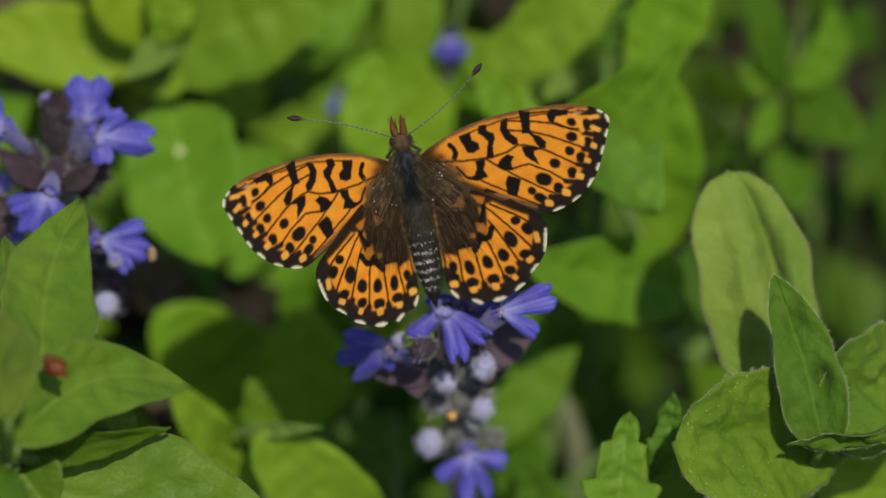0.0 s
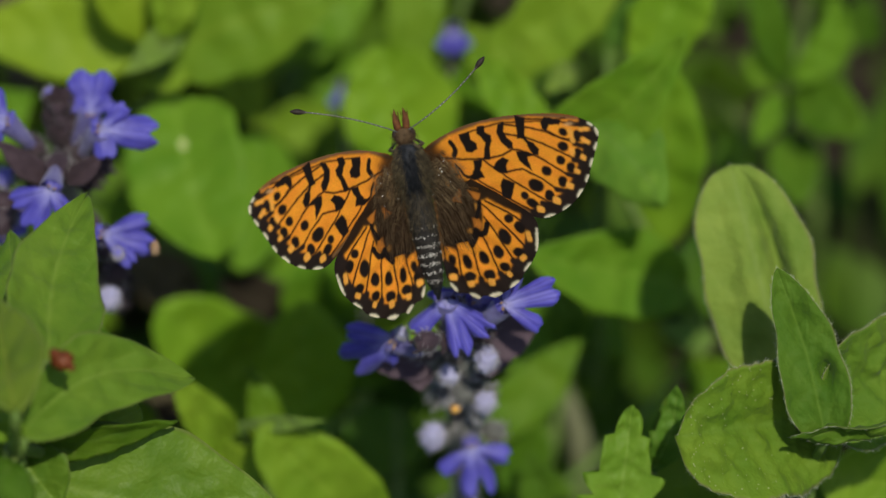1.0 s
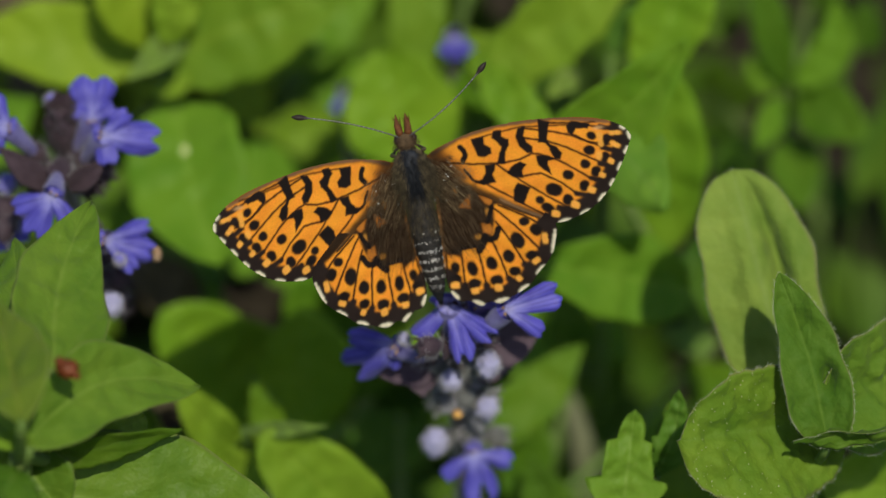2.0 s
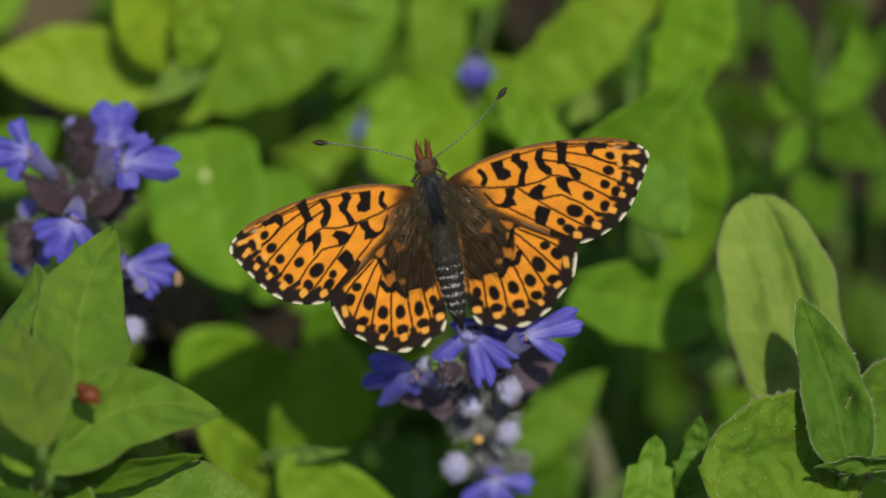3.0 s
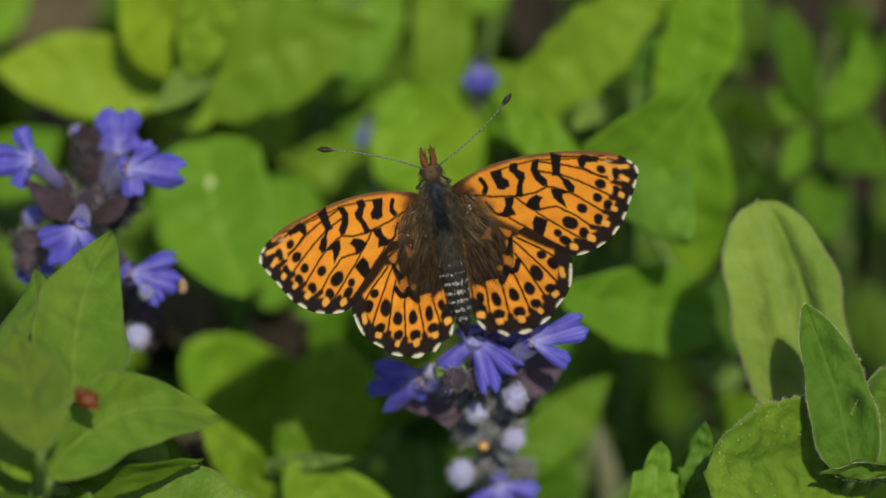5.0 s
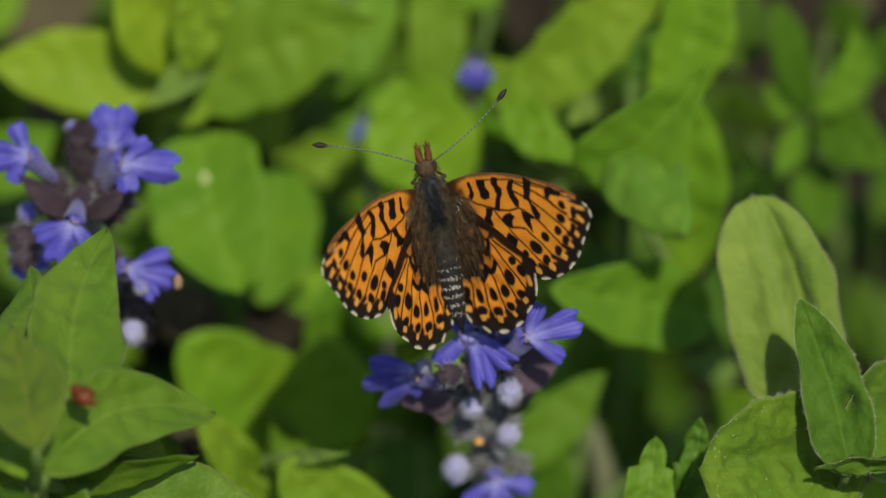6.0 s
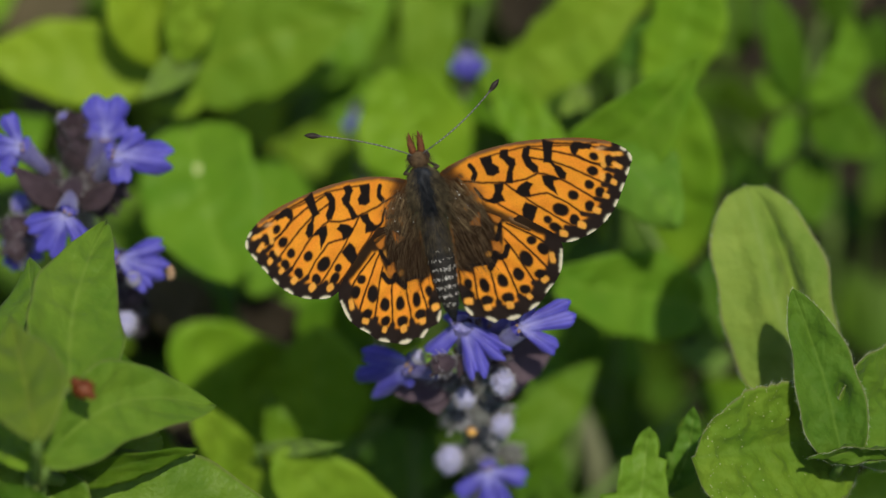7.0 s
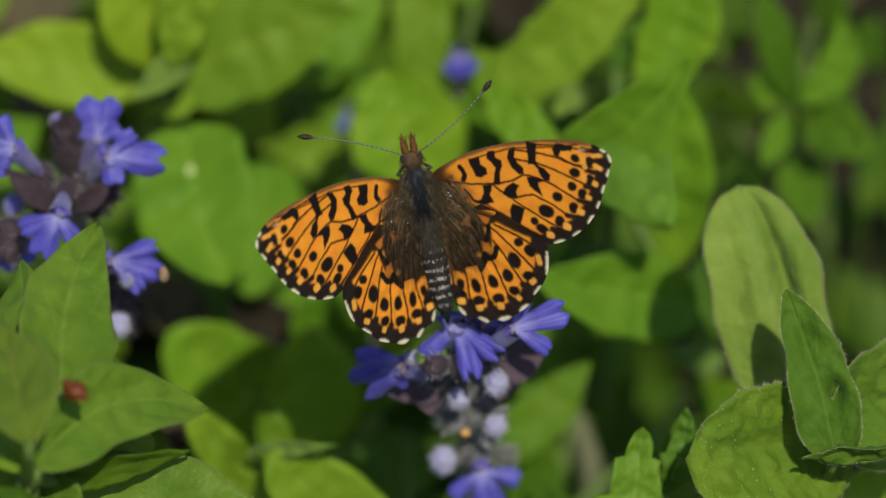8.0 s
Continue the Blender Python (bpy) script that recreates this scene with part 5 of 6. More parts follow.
def paint_hind(x, y):
    g = Pigment(x, y)
    # dusky hairy base
    g.patch([(0.60, -0.38), (2.74, -0.86), (5.89, -2.41), (9.82, -5.00), (10.31, -6.18), (8.30, -5.13), (6.32, -3.88), (5.44, -4.07), (5.37, -5.31), (4.91, -6.53), (4.50, -7.05), (3.54, -7.78), (3.14, -7.36), (2.23, -7.40), (1.76, -7.97), (0.77, -7.69), (0.36, -7.32), (0.48, -5.34), (0.62, -2.38)], BROWN, 0.10, 1.0)
    g.stroke([(0.82, -1.91), (0.64, -4.38), (0.31, -7.31), (0.11, -9.87)], 0.34, (0.26, 0.135, 0.05), 0.10, 0.75)
    g.patch([(3.64, -2.91), (3.51, -3.98), (2.66, -3.78), (2.98, -3.44)], (0.66, 0.23, 0.03), 0.09, 0.62)
    g.dot([(2.48, -2.31)][0], 0.16, 0.28, ORANGE, 0.09, 0.5)
    g.patch([(4.51, -3.06), (5.57, -3.45), (5.35, -4.01), (4.91, -3.73)], (0.66, 0.23, 0.03), 0.08, 0.62)
    g.dot([(4.93, -4.58)][0], 0.16, 0.34, ORANGE, 0.08, 0.6)
    g.patch([(4.23, -5.51), (4.83, -5.51), (5.06, -6.05), (4.82, -6.46), (4.27, -6.26)], (0.66, 0.23, 0.03), 0.09, 0.62)
    g.dot([(3.66, -6.55)][0], 0.26, 0.24, ORANGE, 0.09, 0.65)
    # veins
    for line in ([(5.58, -4.35), (7.09, -6.11), (8.90, -8.83)], [(5.48, -5.48), (6.51, -7.66), (7.11, -9.51)], [(4.76, -7.00), (5.24, -8.93), (5.44, -10.81)], [(3.38, -7.60), (3.50, -9.37), (3.43, -11.10)], [(1.91, -7.49), (1.82, -9.07), (1.70, -10.80)], [(6.03, -4.08), (8.22, -5.51), (9.91, -6.91)], [(0.58, -7.66), (0.43, -8.83), (0.31, -10.30)]):
        g.stroke(line, 0.20, VEIN, 0.05, 1.0)
    # black band across the disc
    g.stroke([(5.42, -4.12), (5.09, -4.76), (4.75, -5.40)], 0.42)
    g.stroke([(5.54, -6.14), (5.14, -6.86), (4.61, -6.97)], 0.56)
    g.stroke([(4.29, -6.62), (3.96, -7.26), (3.54, -7.78)], 0.60)
    g.stroke([(3.24, -7.33), (2.10, -7.33), (1.30, -7.58)], 0.35)
    # row of spots
    for at, a, b_, tn in (([(7.89, -5.85)][0], 0.44, 0.38, 0), ([(6.97, -7.39)][0], 0.54, 0.74, 18), ([(5.90, -8.65)][0], 0.48, 0.58, 12), ([(4.33, -9.02)][0], 0.48, 0.60, 8), ([(2.59, -9.21)][0], 0.46, 0.66, 4), ([(1.16, -8.91)][0], 0.38, 0.50, 0)):
        g.dot(at, a, b_, BLACK, 0.06, 1.0, tn)
    # toothed border, lunules and fringe
    g.stroke([(10.31, -6.18), (10.53, -7.02), (10.18, -7.95), (9.72, -8.97), (8.99, -9.79), (8.09, -10.53), (7.32, -11.34), (6.36, -11.87), (5.43, -12.25), (4.39, -12.67), (3.46, -12.36), (2.61, -12.60), (1.74, -12.00), (0.89, -11.80), (0.36, -11.01), (0.16, -10.08)], 2.6, BORDER, 0.10)
    for at, a, b_ in (([(8.76, -6.71)][0], 0.48, 0.44), ([(7.89, -8.90)][0], 0.52, 0.34), ([(6.15, -10.04)][0], 0.46, 0.34), ([(4.44, -10.58)][0], 0.50, 0.38), ([(2.50, -10.54)][0], 0.52, 0.34), ([(0.97, -9.82)][0], 0.46, 0.24)):
        g.dot(at, a * 1.1, b_ * 1.25, BLACK, 0.06)
    for line in ([(8.96, -8.54), (9.86, -9.00)], [(7.09, -9.60), (8.41, -10.43)], [(5.48, -10.62), (6.36, -11.87)], [(3.48, -10.86), (3.48, -12.26)], [(1.71, -10.55), (1.73, -11.85)], [(9.31, -6.21), (10.47, -6.61)]):
        g.stroke(line, 0.62, BORDER, 0.08)
    for at, a, b_, tn in (([(9.31, -7.60)][0], 0.31, 0.52, -8), ([(8.12, -9.44)][0], 0.44, 0.28, 30), ([(6.35, -10.72)][0], 0.32, 0.29, 30), ([(4.45, -11.23)][0], 0.40, 0.36, 0), ([(2.42, -11.17)][0], 0.40, 0.31, 0), ([(0.84, -10.40)][0], 0.44, 0.31, -10)):
        g.dot(at, a * 0.84, b_ * 0.90, ORANGE, 0.05, 1.0, tn, 3.0)
    for line in ([(10.43, -6.80), (10.11, -7.84), (9.58, -9.15)], [(8.77, -9.90), (7.86, -10.64)], [(7.06, -11.39), (6.05, -11.91)], [(5.17, -12.31), (4.35, -12.41), (3.85, -12.42)], [(3.03, -12.53), (2.58, -12.30), (2.04, -12.00)], [(0.92, -11.66), (0.61, -11.25), (0.39, -10.87)]):
        crescent(g, line, 0.40)
    return g.c


def wing_mesh(edge, paint, side, lift):
    """A wing membrane: a fine net cut to the wing's outline, with vein corrugation."""
    poly = outline(edge)
    lo, hi = poly.min(0), poly.max(0)
    step = 0.048
    nx, ny = int((hi[0] - lo[0]) / step) + 2, int((hi[1] - lo[1]) / step) + 2
    gx, gy = np.meshgrid(lo[0] + step * np.arange(nx), lo[1] + step * np.arange(ny))
    keep = inside(poly, gx.ravel(), gy.ravel()).reshape(gx.shape)
    quad = keep[:-1, :-1] & keep[1:, :-1] & keep[:-1, 1:] & keep[1:, 1:]
    use = np.zeros(keep.shape, bool)
    for a in (slice(0, -1), slice(1, None)):
        for b_ in (slice(0, -1), slice(1, None)):
            use[a, b_] |= quad
    ids = np.full(keep.shape, -1)
    ids[use] = np.arange(use.sum())
    x, y = gx[use], gy[use]
    z = lift + 0.25 * np.sin(x / 18 * 3.0) + 0.05 * np.sin(np.arctan2(y + 3, x + 2) * 34) - 0.012 * (y - 1) ** 2 * (x / 14)
    colours = paint(x, y)
    quads = np.stack([ids[:-1, :-1][quad], ids[:-1, 1:][quad], ids[1:, 1:][quad], ids[1:, :-1][quad]], 1)
    if side < 0:
        quads = quads[:, ::-1]
    me = bpy.data.meshes.new("wing")
    me.from_pydata(np.stack([side * x, y, z], 1) * MM, [], quads.tolist())
    col = me.color_attributes.new("pigment", "FLOAT_COLOR", "POINT")
    col.data.foreach_set("color", np.concatenate([np.clip(colours, 0.004, 1), np.ones((len(x), 1))], 1).astype(np.float32).ravel())
    return smooth(me)


butterfly = new("butterfly")
butterfly.empty_display_size = 0.01
butterfly.matrix_basis = BODY
tagged(butterfly, "orange and black spotted fritillary butterfly basking on a blue flower", "butterfly")

WINGS = {}
for side, word in ((-1, "left"), (1, "right")):
    WINGS["hind", side] = place("hindwing", wing_mesh(HIND_EDGE, paint_hind, side, -0.16), WING, butterfly, flap(side, 20, 0), "orange hindwing with black spots and brown hairy base")
    WINGS["fore", side] = place("forewing", wing_mesh(FORE_EDGE, paint_fore, side, 0.06), WING, butterfly, flap(side, 20, 0), "orange forewing with black bars and pale fringe")
    rnd = random.Random(40 + side)
    roots = []
    for _ in range(380):
        x, y = rnd.uniform(0.0, 4.6), -rnd.uniform(0.3, 7.0)
        if x > 4.6 - 0.25 * abs(y + 3.5):
            continue
        d = Vector((rnd.uniform(0.1, 0.55), -1, 0)).normalized()
        ln = rnd.uniform(0.9, 2.8)
        a = Vector((side * x, y, 0.05))
        roots.append((a, a + Vector((side * d.x * ln, d.y * ln, rnd.uniform(0.1, 0.3))), (0, 0, -0.1)))
    place("hair", hairs(roots, 0.016), FUR_BROWN, WINGS["hind", side])
    roots = []
    for _ in range(200):
        x, y = rnd.uniform(0.0, 3.2), rnd.uniform(-2.2, 1.0)
        ln = rnd.uniform(0.7, 2.2)
        a = Vector((side * x, y, 0.12))
        roots.append((a, a + Vector((side * ln * 0.8, -ln * 0.55, rnd.uniform(0.1, 0.3))), (0, 0, -0.1)))
    place("hair", hairs(roots, 0.016), FUR_BROWN, WINGS["fore", side])
    roots = []
    for _ in range(150):
        x, y = rnd.uniform(0.2, 3.6), rnd.uniform(-3.4, 0.6)
        ln = rnd.uniform(1.0, 2.6)
        a = Vector((side * x, y, 0.2))
        roots.append((a, a + Vector((side * ln * 0.62, -ln * 0.72, rnd.uniform(0.15, 0.4))), (0, 0, -0.1)))
    place("hair", hairs(roots, 0.010), FUR_BLOND, WINGS["fore", side])
    # A few tiny pale glossy specks near the wing base.
    for _ in range(9):
        x, y, g = rnd.uniform(0.4, 3.0), rnd.uniform(-3.0, 0.4), rnd.uniform(0.03, 0.055)
        place("pale_speck", lump(g, g, g, 0.1, 2, 8, 6), WING_SPECK, WINGS["fore", side], pose(side * x * MM, y * MM, 0.35 * MM))

thorax = place("thorax", lump(1.35, 2.3, 1.35, 0.12, 2, 28, 20), FUR_DARK, butterfly, pose(0, -0.1 * MM, 0.1 * MM), "dark furry thorax")
rnd = random.Random(3)
sides, ridge = [], []
for _ in range(2000):
    u, an = rnd.uniform(-1, 1), rnd.uniform(-0.3, math.pi + 0.3)
    r = math.sqrt(max(0, 1 - u * u))
    n = Vector((math.cos(an) * r, u, math.sin(an) * r))
    a = Vector((n.x * 1.4, n.y * 2.35, n.z * 1.4))
    ln = rnd.uniform(0.6, 2.3)
    if abs(n.x) < rnd.uniform(0.28, 0.56) and n.y < 0.85:
        ln *= 0.6
        ridge.append((a, a + n * min(ln, 1.0) * 0.30 + Vector((n.x * 0.2, -0.85, 0)) * ln, (0, 0, -0.05)))
    else:
        sides.append((a, a + n * min(ln, 1.2) * 0.42 + Vector((n.x * 0.45, -0.80, 0)) * ln, (0, 0, -0.05)))
place("hair", hairs(sides, 0.018), FUR, thorax, None, "olive-brown fur")
place("hair", hairs(ridge, 0.015), FUR_DARK, thorax, None, "blue-black fur")


def abdomen():
    """Eight rings, each with a pale hind edge."""
    pts, rad = [], []
    n = 72
    for i in range(n + 1):
        t = i / n
        ring = (t * 12) % 1.0
        r = (0.80 + 0.42 * math.sin(math.pi * min(1, t * 1.05 + 0.12)) ** 0.9) * (1 - 0.85 * (max(0, t - 0.8) / 0.2) ** 2)
        r *= 0.95 + 0.08 * ring
        pts.append((0.0, -1.6 - 9.9 * t, -0.1 - 0.5 * t * t))
        rad.append(max(0.2, r))
    ob = place("abdomen", tube(pts, rad, 20), ABDOMEN, butterfly, None, "black abdomen with pale rings")
    rnd = random.Random(11)
    dark = []

    def skin(y, an, lift=0.0):
        t = min(1.0, max(0.0, (-1.6 - y) / 9.9))
        r = (0.80 + 0.42 * math.sin(math.pi * min(1, t * 1.05 + 0.12)) ** 0.9) * (1 - 0.85 * (max(0, t - 0.8) / 0.2) ** 2) + lift
        return Vector((math.cos(an) * r, y, -0.1 - 0.5 * t * t + math.sin(an) * r))

    for k in range(7):
        ring = []
        for _ in range((8, 22, 46, 60, 56, 40, 20)[k]):
            an = math.pi / 2 + rnd.gauss(0, 0.62)
            if abs(math.sin(an * 3.1 + k * 1.7)) < 0.25 * rnd.random():
                continue
            y = -5.3 - 0.80 * k + rnd.gauss(0, 0.09)
            ring.append((skin(y, an), skin(y - rnd.uniform(0.12, 0.26), an, 0.06), (0, 0, 0)))
        place("pale_ring", hairs(ring, 0.023), FUR_GREY, ob)
    for _ in range(420):
        y, an = -rnd.uniform(2.0, 5.6), rnd.uniform(-0.3, math.pi + 0.3)
        dark.append((skin(y, an), skin(y - rnd.uniform(0.4, 1.1), an, 0.22), (0, 0, 0)))
    place("hair", hairs(dark, 0.015), FUR, ob)
    tuft = []
    for _ in range(320):
        y, an = -rnd.uniform(10.0, 11.5), rnd.uniform(-0.3, math.pi + 0.3)
        tuft.append((skin(y, an), skin(y - rnd.uniform(0.3, 0.8), an, 0.02), (0, 0, 0)))
    place("hair", hairs(tuft, 0.022), FUR_DARK, ob)


abdomen()
head = place("head", lump(0.86, 0.85, 0.8, 0.12, 6, 22, 16), FUR_BROWN, butterfly, pose(0, 2.55 * MM, 0.0), "brown furry head")
roots = []
for _ in range(260):
    n = Vector((rnd.gauss(0, 1), rnd.gauss(0, 0.8), abs(rnd.gauss(0, 1)))).normalized()
    a = Vector((n.x * 0.95, n.y * 0.8, n.z * 0.8))
    roots.append((a, a + n * rnd.uniform(0.2, 0.5) + Vector((0, -0.2, 0)), (0, 0, 0)))
place("hair", hairs(roots, 0.015), FUR_BROWN, head)
for s in (-1, 1):
    place("eye", lump(0.42, 0.5, 0.46, 0.0, 1, 18, 14), EYE_DARK, head, pose(s * 0.58 * MM, 0.22 * MM, -0.08 * MM), "dark glossy eye")
    palp = place("palp", tube([(s * 0.32, 0.5, 0.05), (s * 0.38, 1.0, 0.15), (s * 0.42, 1.5, 0.2), (s * 0.42, 2.0, 0.2), (s * 0.40, 2.5, 0.15)], [0.26, 0.34, 0.29, 0.16, 0.03], 10), RUST, head, None, "rust-brown pointed palp")
    roots = []
    for _ in range(90):
        t, an = rnd.uniform(0, 1), rnd.uniform(0, 6.28)
        n = Vector((math.cos(an), 0, math.sin(an)))
        a = Vector((s * 0.39, 0.6 + 1.4 * t, 0.15)) + n * 0.25
        roots.append((a, a + n * 0.12 + Vector((0, rnd.uniform(0.3, 0.6), 0)), (0, 0, 0)))
    place("hair", hairs(roots, 0.014), RUST, palp)


def antenna(side, end, sag):
    pts = curve_points((side * 0.45, 0.55, 0.45), end, sag, 44)
    rad = [0.055 if i < 38 else (0.10, 0.17, 0.23, 0.26, 0.23, 0.15, 0.05)[i - 38] for i in range(45)]
    ob = place("antenna", tube(pts[:40], rad[:40], 8), ANT_GREY, head, None, "thin grey ringed antenna with a dark club")
    place("antenna_club", tube(pts[38:], rad[38:], 10), ANT_DARK, ob)
    for i in range(7, 37, 2):
        d = (pts[i + 1] - pts[i]) * 0.34
        place("antenna_ring", tube([pts[i], pts[i] + d * 0.5, pts[i] + d], [0.062, 0.064, 0.062], 8), ANT_PALE, ob)


antenna(-1, (-8.95, 4.45, 2.2), (0.2, 0.35, 0.3))
antenna(1, (8.0, 5.55, 2.2), (0.15, -0.35, 0.3))
for s in (-1, 1):
    for k, (y0, ex, ey) in enumerate(((1.2, 1.2, 0.6), (0.0, 2.2, -1.8), (-1.2, 1.8, -5.0))):
        place("leg", tube([(s * 0.6, y0, -0.9), (s * (0.6 + ex * 0.7), y0 + ey * 0.3, -1.6), (s * ex * 0.6, y0 + ey * 0.8, -3.6), (s * ex * 0.5, y0 + ey, -5.0)], [0.2, 0.16, 0.12, 0.07], 6), FUR, butterfly)


def motions():
    """Slow wing beats of the butterfly and the sway of the shoot."""
    walk(WINGS["fore", -1], [
        (0.0, flap(-1, 35.8, 6.5)), (0.1, flap(-1, 46.9, 6.5)), (0.2, flap(-1, 45.5, 3.3)), (0.3, flap(-1, 33.4, 0.3)),
        (0.4, flap(-1, 26.0, -0.0)), (0.5, flap(-1, 21.1, -1.0)), (0.6, flap(-1, 21.6, -0.4)), (0.7, flap(-1, 27.3, 1.5)),
        (0.8, flap(-1, 38.0, 5.8)), (0.9, flap(-1, 47.6, 6.4)), (1.0, flap(-1, 44.7, 3.0)), (1.1, flap(-1, 34.4, 0.3)),
        (1.2, flap(-1, 26.2, -0.6)), (1.3, flap(-1, 23.4, -0.5)), (1.4, flap(-1, 22.7, -0.1)), (1.5, flap(-1, 26.9, 1.2)),
        (1.6, flap(-1, 40.3, 4.1)), (1.7, flap(-1, 48.6, 5.0)), (1.8, flap(-1, 44.8, 2.8)), (1.9, flap(-1, 34.4, 0.3)),
        (2.0, flap(-1, 26.2, -0.6)), (2.1, flap(-1, 23.4, -0.5)), (2.2, flap(-1, 22.7, -0.1)), (2.3, flap(-1, 26.9, 1.2)),
        (2.4, flap(-1, 40.3, 4.1)), (2.5, flap(-1, 48.8, 5.1)), (2.6, flap(-1, 45.7, 3.0)), (2.7, flap(-1, 33.3, 0.3)),
        (2.8, flap(-1, 25.7, -0.1)), (2.9, flap(-1, 23.2, -0.4)), (3.0, flap(-1, 23.9, 0.1)), (3.1, flap(-1, 32.0, 3.2)),
        (3.2, flap(-1, 46.0, 6.0)), (3.3, flap(-1, 51.3, 2.4)), (3.4, flap(-1, 45.5, -0.4)), (3.5, flap(-1, 35.4, -2.4)),
        (3.6, flap(-1, 26.1, -2.3)), (3.7, flap(-1, 22.6, -2.7)), (3.8, flap(-1, 25.2, -1.3)), (3.9, flap(-1, 33.7, 2.6)),
        (4.0, flap(-1, 46.1, 5.2)), (4.1, flap(-1, 47.4, 2.9)), (4.2, flap(-1, 36.9, -0.2)), (4.3, flap(-1, 27.0, -1.1)),
        (4.4, flap(-1, 21.9, -1.2)), (4.5, flap(-1, 23.9, -0.3)), (4.6, flap(-1, 29.6, 1.3)), (4.7, flap(-1, 38.5, 4.3)),
        (4.8, flap(-1, 46.9, 5.5)), (4.9, flap(-1, 47.4, 2.9)), (5.0, flap(-1, 36.9, -0.2)), (5.1, flap(-1, 27.0, -1.1)),
        (5.2, flap(-1, 22.0, -1.5)), (5.3, flap(-1, 23.7, -1.5)), (5.4, flap(-1, 24.5, -0.3)), (5.5, flap(-1, 29.6, 1.3)),
        (5.6, flap(-1, 38.5, 3.8)), (5.7, flap(-1, 47.8, 2.4)), (5.8, flap(-1, 57.0, -0.0)), (5.9, flap(-1, 63.3, -2.8)),
        (6.0, flap(-1, 59.2, -5.8)), (6.1, flap(-1, 50.4, -6.9)), (6.2, flap(-1, 42.9, -5.9)), (6.3, flap(-1, 48.3, -2.9)),
        (6.4, flap(-1, 57.3, -3.5)), (6.5, flap(-1, 59.8, -4.6)), (6.6, flap(-1, 52.6, -5.3)), (6.7, flap(-1, 41.4, -5.2)),
        (6.8, flap(-1, 32.6, -4.2)), (6.9, flap(-1, 31.7, -2.0)), (7.0, flap(-1, 36.3, 0.2)), (7.1, flap(-1, 47.3, 4.8)),
        (7.2, flap(-1, 53.2, 3.1)), (7.3, flap(-1, 46.7, -0.9)), (7.4, flap(-1, 35.6, -3.1)), (7.5, flap(-1, 26.7, -2.5)),
        (7.6, flap(-1, 23.8, -1.0)), (7.7, flap(-1, 29.5, 2.1)), (7.8, flap(-1, 40.6, 4.6)), (7.9, flap(-1, 47.6, 3.9)),
        (8.0, flap(-1, 43.5, 0.5))])
